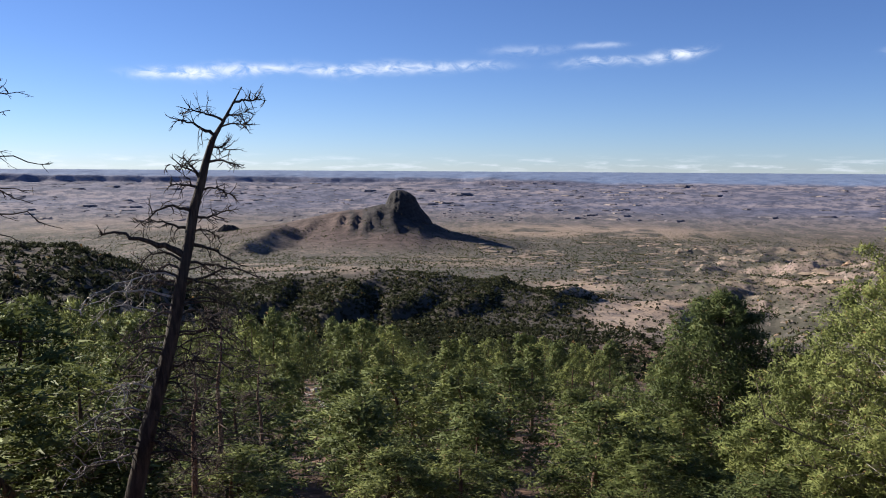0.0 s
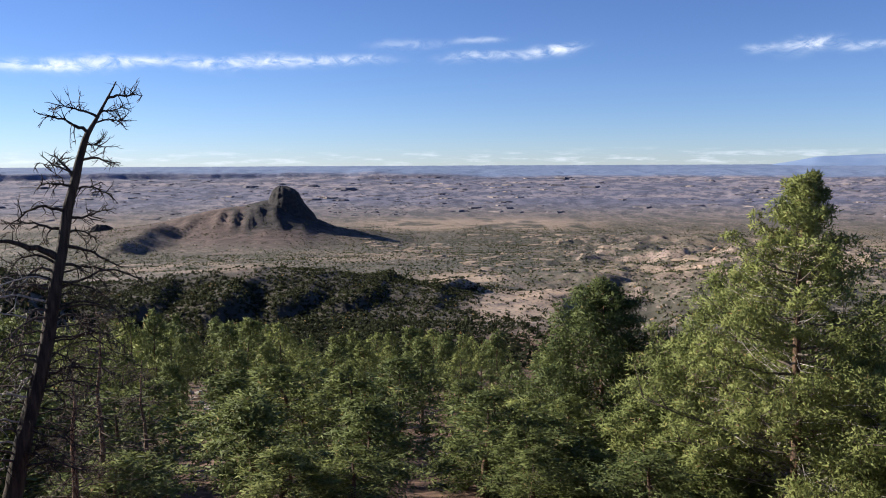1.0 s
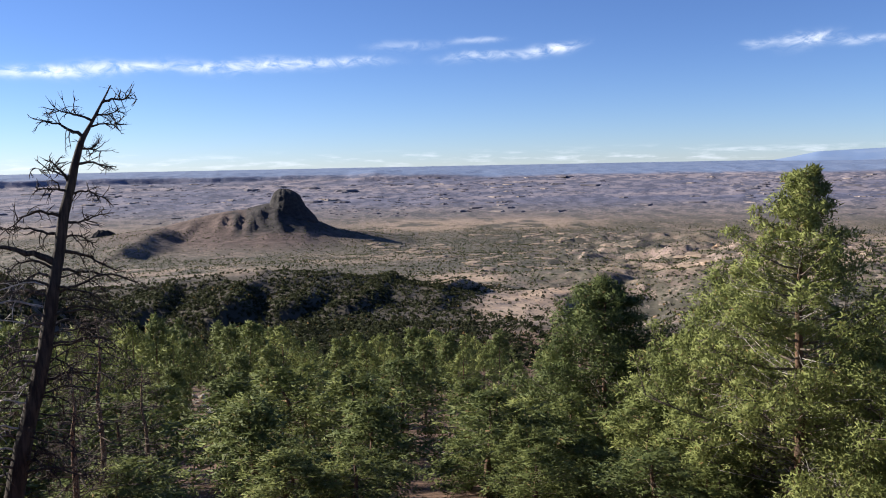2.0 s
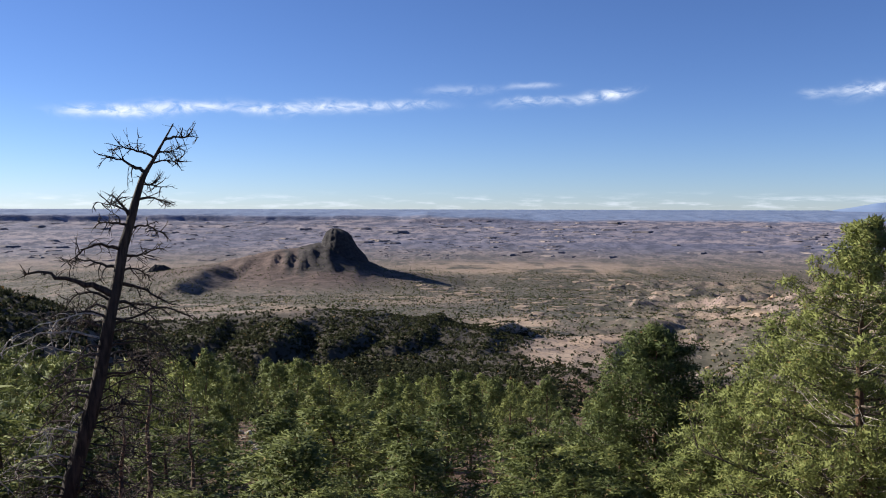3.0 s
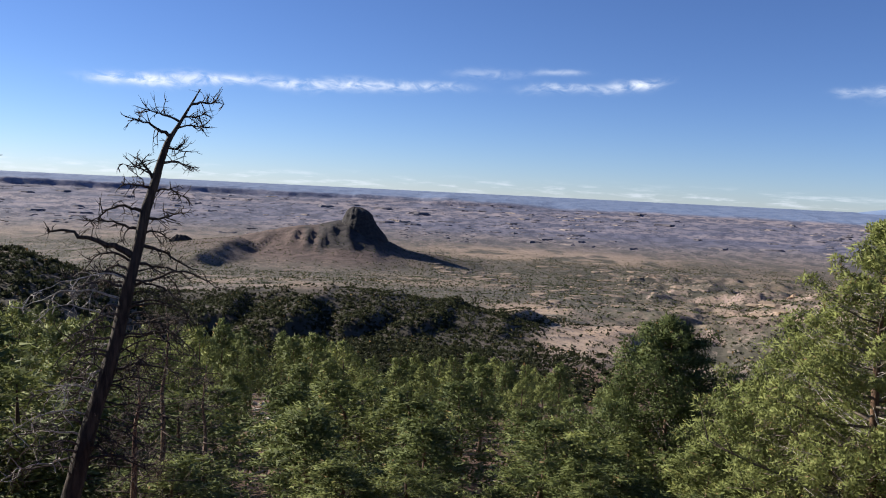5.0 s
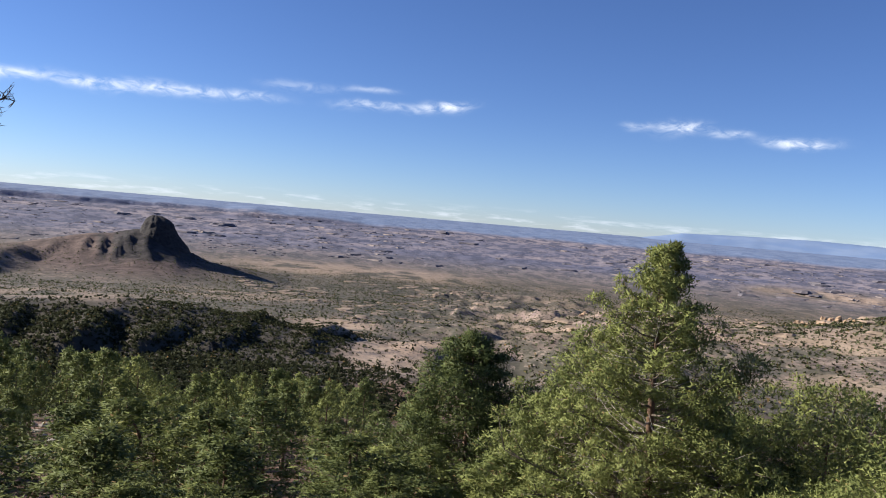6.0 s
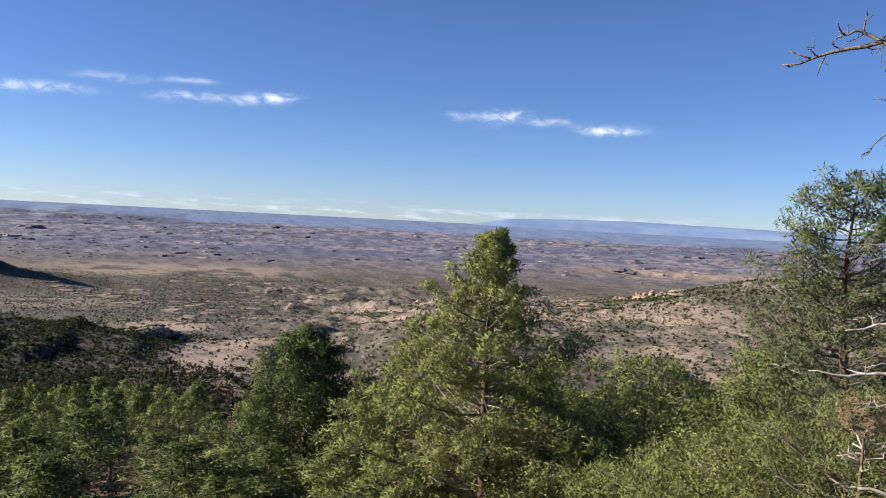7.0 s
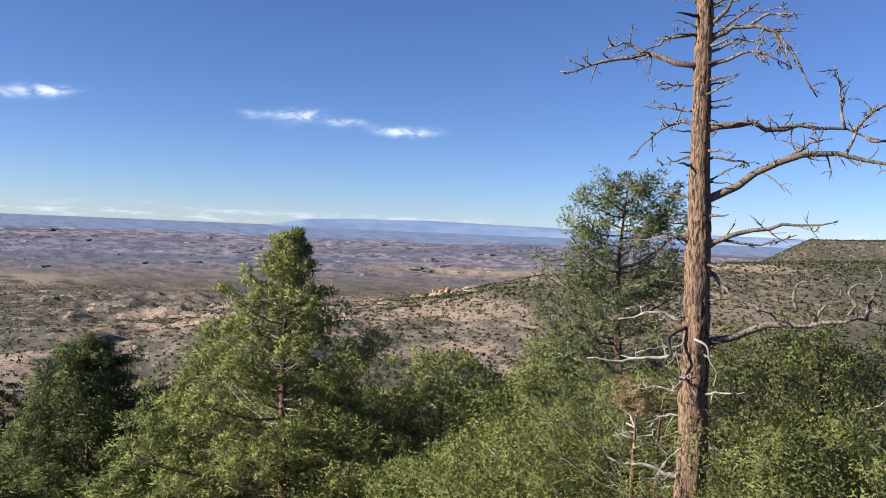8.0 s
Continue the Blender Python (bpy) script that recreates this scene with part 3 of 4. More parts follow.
def make_butte():
    """The dark plug of rock on top of the volcanic hill."""
    heights, centres, halves = [-160, -120, -100, -85, -67, -57, -52, -49.5], [-84, -90, -95, -98, -99, -103, -105, -106], [76, 62, 49, 41, 33, 23, 14, 6]
    levels, sides = 46, 110
    verts, faces = [], []
    for i in range(levels):
        z = -160 + 110.6 * (i / (levels - 1)) ** 0.9
        c, w = np.interp(z, heights, centres), np.interp(z, heights, halves)
        for k in range(sides):
            q = 2 * math.pi * k / sides
            cx, cy = math.cos(q), math.sin(q)
            column = noise.fractal(Vector((cx * 3.6, cy * 3.6, z * 0.016)), 1.0, 2.0, 5)
            crag = noise.fractal(Vector((cx * 1.4, cy * 1.4, z * 0.07)), 1.0, 2.0, 4)
            d = w * (1 + 0.045 * column + 0.035 * crag)
            verts.append((c + cx * d, 1997 + cy * d * 1.15, z + 1.6 * crag))
        if i:
            s = (i - 1) * sides
            faces += [(s + k, s + (k + 1) % sides, s + sides + (k + 1) % sides, s + sides + k) for k in range(sides)]
    faces.append(tuple(range((levels - 1) * sides, levels * sides)))
    tagged(part("butte", mesh_from("butte", verts, faces, True), BASALT), "dark steep volcanic rock butte standing on a brushy hill", "butte")


make_butte()


def make_knoll(az, r, wide, high, mat, name, label, seed):
    base = spot(az, r)
    rng = np.random.default_rng(seed)
    shift = rng.uniform(0, 50)
    levels, sides = 9, 36
    verts, faces = [], []
    for i in range(levels):
        t = i / (levels - 1)
        for k in range(sides):
            q = 2 * math.pi * k / sides
            crag = noise.fractal(Vector((math.cos(q) * 1.8 + shift, math.sin(q) * 1.8, t * 1.5)), 1.0, 2.0, 4)
            d = wide * (1 - 0.75 * t**1.6) * (1 + 0.25 * crag)
            verts.append((math.cos(q) * d, math.sin(q) * d * 0.7, high * (t * 1.25 - 0.25) * (1 + 0.12 * crag)))
        if i:
            s = (i - 1) * sides
            faces += [(s + k, s + (k + 1) % sides, s + sides + (k + 1) % sides, s + sides + k) for k in range(sides)]
    faces.append(tuple(range((levels - 1) * sides, levels * sides)))
    ob = part(name, mesh_from(name, verts, faces), mat)
    ob.matrix_world = Matrix.Translation(base) @ pose(0, 0, 0, 0, 0, -az)
    return tagged(ob, label, "rock")


make_knoll(-14.4, 2250, 42, 26, BASALT, "rock_knoll", "small dark rock knoll on the plain", 3)


def make_range():
    """The long tableland on the horizon, its haze put into a blue colour."""
    stops = [(29.0, -0.15), (30.3, 0.06), (31.8, 0.36), (35.6, 0.50), (40, 0.58), (45.6, 0.50), (49, 0.44), (56, 0.40), (64, 0.37), (72, 0.2), (80, -0.1)]
    az = np.arange(29, 80.01, 0.25)
    crest = ridge_at(az, stops, 4890) + 2.5 * (fbm(az * 2.0, 0 * az, 3, 91) - 0.5)
    verts, faces = [], []
    n = len(az)
    for d, k in ((4760, 0.0), (4800, 0.45), (4840, 0.82), (4890, 1.0), (4930, 0.9), (4960, 0.0)):
        fold = 10 * (fbm(az * 1.3, 0 * az + d / 40, 3, 93) - 0.5)
        for q, (b, c) in enumerate(zip(np.radians(az), crest)):
            dd = d + (fold[q] if 0 < k < 1 else 0)
            verts.append((dd * math.sin(b), dd * math.cos(b), -45 + (c + 45) * k))
    for i in range(5):
        faces += [(i * n + q, i * n + q + 1, (i + 1) * n + q + 1, (i + 1) * n + q) for q in range(n - 1)]
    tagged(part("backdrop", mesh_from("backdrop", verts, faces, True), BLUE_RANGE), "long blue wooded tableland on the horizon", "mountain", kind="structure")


make_range()


def rock_mesh(seed, cuts=2):
    bm = bmesh.new()
    bmesh.ops.create_icosphere(bm, subdivisions=cuts, radius=1.0)
    for v in bm.verts:
        k = noise.fractal(v.co * 1.3 + Vector((seed * 7.1, 0, 0)), 1.0, 2.0, 3)
        v.co *= 1 + 0.45 * k
        v.co.z *= 0.8
    mesh = bpy.data.meshes.new("rock")
    bm.to_mesh(mesh)
    bm.free()
    return mesh


ROCKS = [rock_mesh(s) for s in range(5)]
STONES = [rock_mesh(s + 20, 1) for s in range(4)]


def make_outcrops():
    """Pale sandstone ledges along the broken slopes."""
    rng = np.random.default_rng(12)
    for az, r, count, size, spread in ((41.2, 905, 16, 2.8, 18), (42.6, 880, 10, 2.2, 16), (19.8, 560, 8, 3, 14), (20.6, 1010, 5, 5, 16), (26.5, 1160, 6, 5, 36), (17.2, 600, 5, 2.5, 12), (48.5, 880, 5, 3, 25), (36.5, 950, 5, 3, 26)):
        for _ in range(count):
            x = r * math.sin(radians(az)) + rng.normal(0, spread) * math.cos(radians(az))
            y = r * math.cos(radians(az)) - rng.normal(0, spread) * math.sin(radians(az)) + rng.normal(0, spread * 0.3)
            mesh = ROCKS[rng.integers(5)]
            ob = part("rock", mesh, SANDSTONE)
            s = size * rng.uniform(0.5, 1.2)
            ob.matrix_world = Matrix.LocRotScale((x, y, ground_at(x, y) + s * 0.2), Euler((rng.uniform(-0.2, 0.2), rng.uniform(-0.2, 0.2), rng.uniform(0, 6))), (s * 1.1, s, s * (rng.uniform(1.1, 2.0) if 40 < az < 44 else rng.uniform(0.5, 1.0))))
            tagged(ob, "pale sandstone outcrop rock on a brushy slope", "rock", "sandstone outcrops")


make_outcrops()

def make_ledges(name, label, mat, seed, az_span, r_span, count, wide, high, want):
    """Low flat-topped mesas and rock ledges, each with its own ragged outline."""
    rng = np.random.default_rng(seed)
    verts, faces = [], []
    az = rng.uniform(*az_span, count * 8)
    r = np.sqrt(rng.uniform(r_span[0] ** 2, r_span[1] ** 2, count * 8))
    xs, ys = r * np.sin(np.radians(az)), r * np.cos(np.radians(az))
    keep = np.flatnonzero(want(az, r, xs, ys, rng))[:count]
    bases = land(xs[keep], ys[keep])[0]
    for az, x, y, base in zip(az[keep], xs[keep], ys[keep], bases):
        half = rng.uniform(*wide) * rng.uniform(0.5, 1.0)
        deep, tall = half * rng.uniform(0.4, 1.3), rng.uniform(*high)
        sides, turn = 11, rng.normal(0, 0.3) - radians(az)
        ragged = 1 + 0.35 * rng.normal(0, 1, sides).clip(-1.3, 1.3)
        uneven = 1 - rng.uniform(0, 0.55, sides) ** 1.5
        start = len(verts)
        for lift, skirt in ((-tall * 0.6, 2.6 * tall), (tall * 0.5, 1.0 * tall), (tall, 0.0)):
            for k in range(sides):
                q = 2 * math.pi * k / sides
                u, v = math.cos(q) * (half * ragged[k] + skirt), math.sin(q) * (deep * ragged[k] + skirt)
                verts.append((x + u * math.cos(turn) - v * math.sin(turn), y + u * math.sin(turn) + v * math.cos(turn), base + lift * (uneven[k] if lift > 0 else 1)))
        for ring in range(2):
            s = start + ring * sides
            faces += [(s + k, s + (k + 1) % sides, s + sides + (k + 1) % sides, s + sides + k) for k in range(sides)]
        faces.append(tuple(range(start + 2 * sides, start + 3 * sides)))
    tagged(part(name, mesh_from(name, verts, faces), mat), label, "mesas", kind="stuff")


def far_want(az, r, x, y, rng):
    return fbm(x / 420, y / 700, 3, 43) > rng.uniform(0.22, 0.54, len(x))


def near_want(az, r, x, y, rng):
    return (fbm(x / 160, y / 220, 3, 44) > rng.uniform(0.42, 0.60, len(x))) & ~((az < 9) & (r < 1250))


def mesa_want(az, r, x, y, rng):
    return fbm(x / 300, y / 500, 3, 45) > rng.uniform(0.40, 0.58, len(x))


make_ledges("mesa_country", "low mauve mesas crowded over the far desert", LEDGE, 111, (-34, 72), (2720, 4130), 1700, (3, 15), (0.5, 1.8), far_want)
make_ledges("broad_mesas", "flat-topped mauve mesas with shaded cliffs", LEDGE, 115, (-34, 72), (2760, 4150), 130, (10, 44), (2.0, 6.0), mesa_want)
make_ledges("pale_mesas", "pale tan mesa rims scattered over the far desert", PALE_LEDGE, 113, (-30, 72), (2700, 4130), 90, (8, 30), (1.5, 4.0), far_want)
make_ledges("rock_ledges", "low brown rock ledges across the broken desert", BROWN_LEDGE, 112, (2, 44), (640, 2150), 420, (4, 15), (0.7, 2.2), near_want)

# ---- brush and woodland that nobody could count -------------------------------


def scatter(name, label, mat, seed, az_span, r_span, tries, chance, size, clumps, leaf, category):
    rng = np.random.default_rng(seed)
    az = rng.uniform(*az_span, tries)
    r = np.sqrt(rng.uniform(r_span[0] ** 2, r_span[1] ** 2, tries))
    x, y = r * np.sin(np.radians(az)), r * np.cos(np.radians(az))
    z, masks = land(x, y)
    keep = rng.uniform(0, 1, tries) < chance(az, r, np.degrees(np.arctan2(z, r)), masks, x, y)
    x, y, z = x[keep], y[keep], z[keep]
    n = len(x)
    s = size[0] + (size[1] - size[0]) * rng.uniform(0, 1, n) ** 1.4
    away = rng.normal(0, 1, (n, clumps, 3))
    away /= np.linalg.norm(away, axis=2, keepdims=True)
    away[:, :, 2] = np.abs(away[:, :, 2]) * 0.95
    away *= rng.uniform(0.55, 1.05, (n, clumps, 1))
    tall = rng.uniform(0.8, 1.35, n)
    mid = np.stack([x, y, z], 1)[:, None] + away * s[:, None, None] * np.stack([np.ones(n), np.ones(n), tall], 1)[:, None] * 0.5
    a = away + rng.normal(0, 0.55, away.shape)
    a /= np.linalg.norm(a, axis=2, keepdims=True)
    u = np.cross(a, rng.normal(0, 1, a.shape))
    u /= np.linalg.norm(u, axis=2, keepdims=True)
    v = np.cross(a, u)
    w = (s[:, None, None] * leaf) * rng.uniform(0.6, 1.3, (n, clumps, 1))
    verts = np.stack([mid + u * w, mid + v * w * 1.4, mid - u * w], 2).reshape(-1, 3)
    a = away + rng.normal(0, 0.25, away.shape)
    a /= np.linalg.norm(a, axis=2, keepdims=True)
    turned = (np.cross(mid + v * w * 1.4 - (mid + u * w), -2 * u * w) * a).sum(2) < 0
    verts = verts.reshape(n, clumps, 3, 3)
    verts[turned] = verts[turned][:, ::-1]
    verts = verts.reshape(-1, 3)
    mesh = mesh_from(name, verts, np.arange(len(verts)).reshape(-1, 3), True, np.repeat(a.reshape(-1, 3), 3, 0))
    tagged(part(name, mesh, mat), label, category, kind="stuff")
    return n


def wooded(x, y):
    """Where the woodland closes and where it opens, 0 to 1."""
    return step(0.55 * fbm(x / 95, y / 140, 3, 82) + 0.45 * fbm(x / 26, y / 34, 3, 81), 0.40, 0.55)


def woodland_chance(az, r, el, masks, x, y):
    edge = step(r, 130, 190) * (1 - step(r, 640, 700))
    thin = 1 - step(az, 9, 17) * 0.75
    bare_crest = 1 - 0.75 * step(r, 480, 545) * step(az, -16, -12) * (1 - step(az, -4, -1))
    return (0.42 + 0.58 * wooded(x, y)) * edge * thin * bare_crest * (1 - 0.93 * masks["sand"])


def slope_chance(az, r, el, masks, x, y):
    dense = step(fbm(x / 110, y / 110, 3, 83), 0.35, 0.62)
    edge = step(r, 170, 260) * (1 - step(r, 1050, 1250) * (az < 59))
    return (0.36 + 0.6 * dense + 1.1 * step(az, 46, 58)) * edge * (1 - 0.85 * masks["sand"]) * step(az, 15, 26)


def plain_chance(az, r, el, masks, x, y):
    dense = step(fbm(x / 130, y / 130, 3, 75), 0.36, 0.6)
    return (0.26 + 0.12 * step(az, 8, 16) + 0.30 * step(az, -6, 0) * (1 - step(az, 16, 24)) + 0.85 * dense) * step(r, 640, 760) * (1 - step(r, 2250, 2600)) * (1 - 0.7 * masks["sand"]) * (1 - 0.45 * masks["talus"])


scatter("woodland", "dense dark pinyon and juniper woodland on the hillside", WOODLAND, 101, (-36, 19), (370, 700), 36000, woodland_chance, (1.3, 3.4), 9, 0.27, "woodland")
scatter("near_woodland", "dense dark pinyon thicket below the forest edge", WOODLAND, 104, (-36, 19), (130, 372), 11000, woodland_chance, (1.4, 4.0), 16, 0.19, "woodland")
scatter("juniper_scrub", "scattered dark green junipers on a dry slope", SCRUB, 102, (15, 80), (170, 1560), 98000, slope_chance, (1.2, 3.0), 4, 0.42, "shrubs")
scatter("desert_scrub", "small dark shrubs dotted over the desert", SCRUB, 103, (-36, 62), (640, 2600), 110000, plain_chance, (1.0, 3.0), 4, 0.46, "shrubs")

# ---- trees -------------------------------------------------------------------


def tufted_parts(rng, high, profile, limbs, forks, sprays, blade, ascend=0.5, pad=0.24, girth=0.019, base=0.06, bare=40, slim=False):
    """A conifer whose limbs climb outwards and carry rounded pads of needle sprays.

    profile: reach of the crown in metres at even steps from the foot to the top.
    """
    trunk, boughs, dead = Shape(), Shape(), Shape()
    bend = rng.normal(0, 0.010 * high, 4)
    line = [Vector((bend[0] * math.sin(3 * k / 10) + bend[1] * math.sin(0.8 * k), bend[2] * math.sin(3 * k / 10) + bend[3] * math.sin(0.7 * k), high * 0.97 * k / 10 - 0.3 * (k == 0))) for k in range(11)]
    trunk.tube(line, [max(girth * high * (1 - k / 10) ** 0.9, 0.014) for k in range(11)], 10)
    steps = np.linspace(0, 1, len(profile))
    centres, radii, outs = [], [], []
    turn = rng.uniform(0, 6.28)
    for i in range(limbs):
        u = base + (0.97 - base) * ((i + rng.uniform(0, 1)) / limbs) ** 0.95
        k = min(int(u * 10), 9)
        root = line[k].lerp(line[k + 1], u * 10 - k)
        turn += 2.4 + rng.normal(0, 0.5)
        out = Vector((math.cos(turn), math.sin(turn), 0))
        side = Vector((-out.y, out.x, 0))
        # the tip stands higher than the root, so the crown's outline is read there
        reach = np.interp(u + 0.03, steps, profile) * (rng.uniform(0.55, 1.0) if rng.uniform() < 0.75 else rng.uniform(0.95, 1.2))
        climb = reach * (ascend * (0.25 + 1.1 * u) + rng.normal(0, 0.16))
        climb = min(climb, (high - root.z) * 0.65)
        sway = rng.normal(0, 0.12) * reach
        pts = [root + out * reach * f + side * sway * math.sin(2.6 * f) + Vector((0, 0, climb * f ** 1.35 - 0.05 * reach * math.sin(3.14 * f))) for f in (0, 0.25, 0.5, 0.75, 1.0)]
        thick = 0.012 * reach + 0.010
        boughs.tube(pts[::2] if slim else pts, [thick, thick * 0.6, thick * 0.2] if slim else [thick * (1 - 0.8 * f / 4) for f in range(5)], 3 if slim else 5)
        count = max(3, int(forks * (0.4 + 0.85 * reach / max(profile))))
        for c in range(count):
            f = 0.22 + 0.80 * (c + rng.uniform(0, 1)) / count
            k = min(int(min(f, 0.99) * 4), 3)
            q = pts[k].lerp(pts[k + 1], min(f, 1.0) * 4 - k)
            d = out * rng.uniform(0.1, 1.0) + side * rng.uniform(-1, 1) + Vector((0, 0, rng.uniform(-0.15, 0.9)))
            d.normalize()
            span = (0.16 * reach + pad * 0.8) * rng.uniform(0.6, 1.25)
            end = q + d * span
            if not slim:
                boughs.tube([q, end], [thick * 0.4, 0.005], 3)
            size = pad * rng.uniform(0.65, 1.3) * (0.72 + 0.28 * min(reach / 1.5, 1.6))
            centres.append(tuple(end))
            radii.append(size)
            outs.append((out.x, out.y, 0.75))
    for _ in range(bare):
        u = rng.uniform(min(base, 0.7), 0.8)
        k = min(int(u * 10), 9)
        root = line[k].lerp(line[k + 1], u * 10 - k)
        q = rng.uniform(0, 6.28)
        reach = np.interp(u, steps, profile) * rng.uniform(0.45, 0.95)
        d = Vector((math.cos(q), math.sin(q), rng.uniform(-0.1, 0.6)))
        mid = root + d * reach * 0.55 + Vector(rng.normal(0, 0.05, 3))
        end = root + d * reach + Vector((0, 0, rng.normal(0, 0.12) * reach))
        dead.tube([root, mid, end], [0.015, 0.012, 0.004], 4)
        for _ in range(4):
            m = mid.lerp(end, rng.uniform(0, 1))
            w = (d + Vector(rng.normal(0, 0.7, 3))).normalized() * rng.uniform(0.1, 0.3) * reach
            dead.tube([m, m + w], [0.007, 0.003], 3)
    verts, faces, normals = clump_shells(rng, np.array(centres), np.array(radii), np.array(outs), sprays, blade)
    return trunk.mesh("trunk"), boughs.mesh("branchwork"), mesh_from("crown", verts, faces, True, normals), dead.mesh("dead_brush") if bare else None


def tufted_pine(where, label, leaf, seed, group="", **shape):
    rng = np.random.default_rng(seed)
    trunk, boughs, crown, dead = tufted_parts(rng, **shape)
    tree = new("pine_tree")
    tree.location = where
    part("trunk", trunk, BARK, tree)
    tagged(part("branchwork", boughs, LIMB, tree), kind="stuff")
    part("crown", crown, leaf, tree)
    if dead:
        tagged(part("dead_brush", dead, DEAD_TWIG, tree, "bare grey dead twigs"), kind="stuff")
    return tagged(tree, label, "tree", group)


def top_to_height(az, r, el):
    """How tall a tree at that bearing stands if its top shows at that elevation."""
    return r * math.tan(radians(el)) - spot(az, r).z


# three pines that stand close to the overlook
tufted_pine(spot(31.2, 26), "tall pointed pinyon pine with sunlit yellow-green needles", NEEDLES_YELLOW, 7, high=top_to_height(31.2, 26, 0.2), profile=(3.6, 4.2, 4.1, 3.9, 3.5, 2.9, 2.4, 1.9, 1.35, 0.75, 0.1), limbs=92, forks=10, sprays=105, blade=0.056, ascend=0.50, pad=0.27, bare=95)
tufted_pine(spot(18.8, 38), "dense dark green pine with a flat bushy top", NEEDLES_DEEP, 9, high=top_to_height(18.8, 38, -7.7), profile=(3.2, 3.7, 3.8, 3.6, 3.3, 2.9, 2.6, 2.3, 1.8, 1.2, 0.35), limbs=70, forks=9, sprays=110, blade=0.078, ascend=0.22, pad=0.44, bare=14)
tufted_pine(spot(54.2, 16), "open-crowned grey-green pine beside a dead snag", NEEDLES_GREY, 14, high=top_to_height(54.2, 16, 5.0), profile=(1.5, 1.9, 2.0, 1.9, 1.75, 1.75, 1.7, 1.5, 1.25, 0.9, 0.3), limbs=112, forks=9, sprays=75, blade=0.033, ascend=0.42, pad=0.20, bare=40)
# bushy junipers in front of the snag and round it
for az, r, top, wide, seed in ((67.2, 11.0, -6.2, 1.55, 21), (72.5, 11.5, -6.8, 2.0, 22), (63.4, 13.0, -5.8, 1.7, 23), (57.6, 12.5, -9.8, 1.7, 25), (68.0, 8.6, -12.4, 0.95, 26)):
    tufted_pine(spot(az, r), "bushy green juniper below a dead snag", NEEDLES_JUNIPER, seed, group="junipers by the overlook", high=max(top_to_height(az, r, top), 2.0), profile=(0.75 * wide, 0.95 * wide, 1.05 * wide, 1.05 * wide, wide, 0.95 * wide, 0.85 * wide, 0.7 * wide, 0.5 * wide, 0.3 * wide), limbs=32, forks=5, sprays=330, blade=0.021, ascend=0.5, pad=0.33, girth=0.03, bare=14)
for az, r, top, wide, seed in ((42.2, 30, -8.7, 2.9, 31), (38.0, 33, -11.8, 2.6, 32), (46.8, 27, -10.2, 2.5, 33), (50.4, 21, -7.2, 2.3, 34), (44.9, 40, -11.6, 2.6, 35), (25.2, 31, -11.2, 3.0, 36), (49.6, 16, -14.0, 2.0, 37), (27.2, 30, -6.6, 2.7, 38), (36.0, 25, -12.5, 2.4, 39), (34.6, 30, -10.2, 2.2, 40), (41.0, 22, -17.0, 2.2, 41), (45.5, 20, -16.0, 2.2, 42), (54.5, 18, -12.0, 2.2, 43)):
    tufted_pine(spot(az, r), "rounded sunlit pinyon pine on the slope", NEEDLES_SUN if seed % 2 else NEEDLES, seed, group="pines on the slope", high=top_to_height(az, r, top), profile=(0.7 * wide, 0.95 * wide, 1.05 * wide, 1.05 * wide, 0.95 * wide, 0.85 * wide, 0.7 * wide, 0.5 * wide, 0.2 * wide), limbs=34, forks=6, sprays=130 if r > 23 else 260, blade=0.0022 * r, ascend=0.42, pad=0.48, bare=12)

tufted_pine(spot(56.1, 11.2), "small dead juniper with dry orange-brown needles", NEEDLES_DRY, 71, high=top_to_height(56.1, 11.2, -9.4), profile=(0.1, 0.12, 0.15, 0.2, 0.3, 0.34, 0.32, 0.15), limbs=30, forks=4, sprays=60, blade=0.012, pad=0.08, base=0.83, bare=10)

# the forest: a few trees built, then copied with turns and sizes of their own
KINDS = []
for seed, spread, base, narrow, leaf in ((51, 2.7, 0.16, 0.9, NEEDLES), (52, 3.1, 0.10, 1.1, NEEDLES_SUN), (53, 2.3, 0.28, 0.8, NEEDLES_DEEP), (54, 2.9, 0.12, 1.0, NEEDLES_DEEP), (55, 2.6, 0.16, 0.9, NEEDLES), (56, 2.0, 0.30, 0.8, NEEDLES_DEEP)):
    reach = [spread * k for k in (0.7, 0.9, 1.0, 0.97, 0.9, 0.8, 0.68 * narrow, 0.52 * narrow, 0.32 * narrow, 0.08)]
    KINDS.append((seed, dict(high=10.0, base=base, profile=reach, limbs=34, forks=4, sprays=40, blade=0.142, ascend=0.30, pad=0.50, bare=0, slim=True), leaf))

TOPS = ([-60, -30, -25, -18, -11.7, -7, -1.3, 4.6, 8.5, 11.5, 14, 20, 28, 36, 44, 60], [-7, -7.2, -7.9, -8.9, -9.3, -10.1, -10.8, -10.8, -11.4, -11.4, -12.2, -13.2, -13.6, -13.0, -12.0, -11.0])


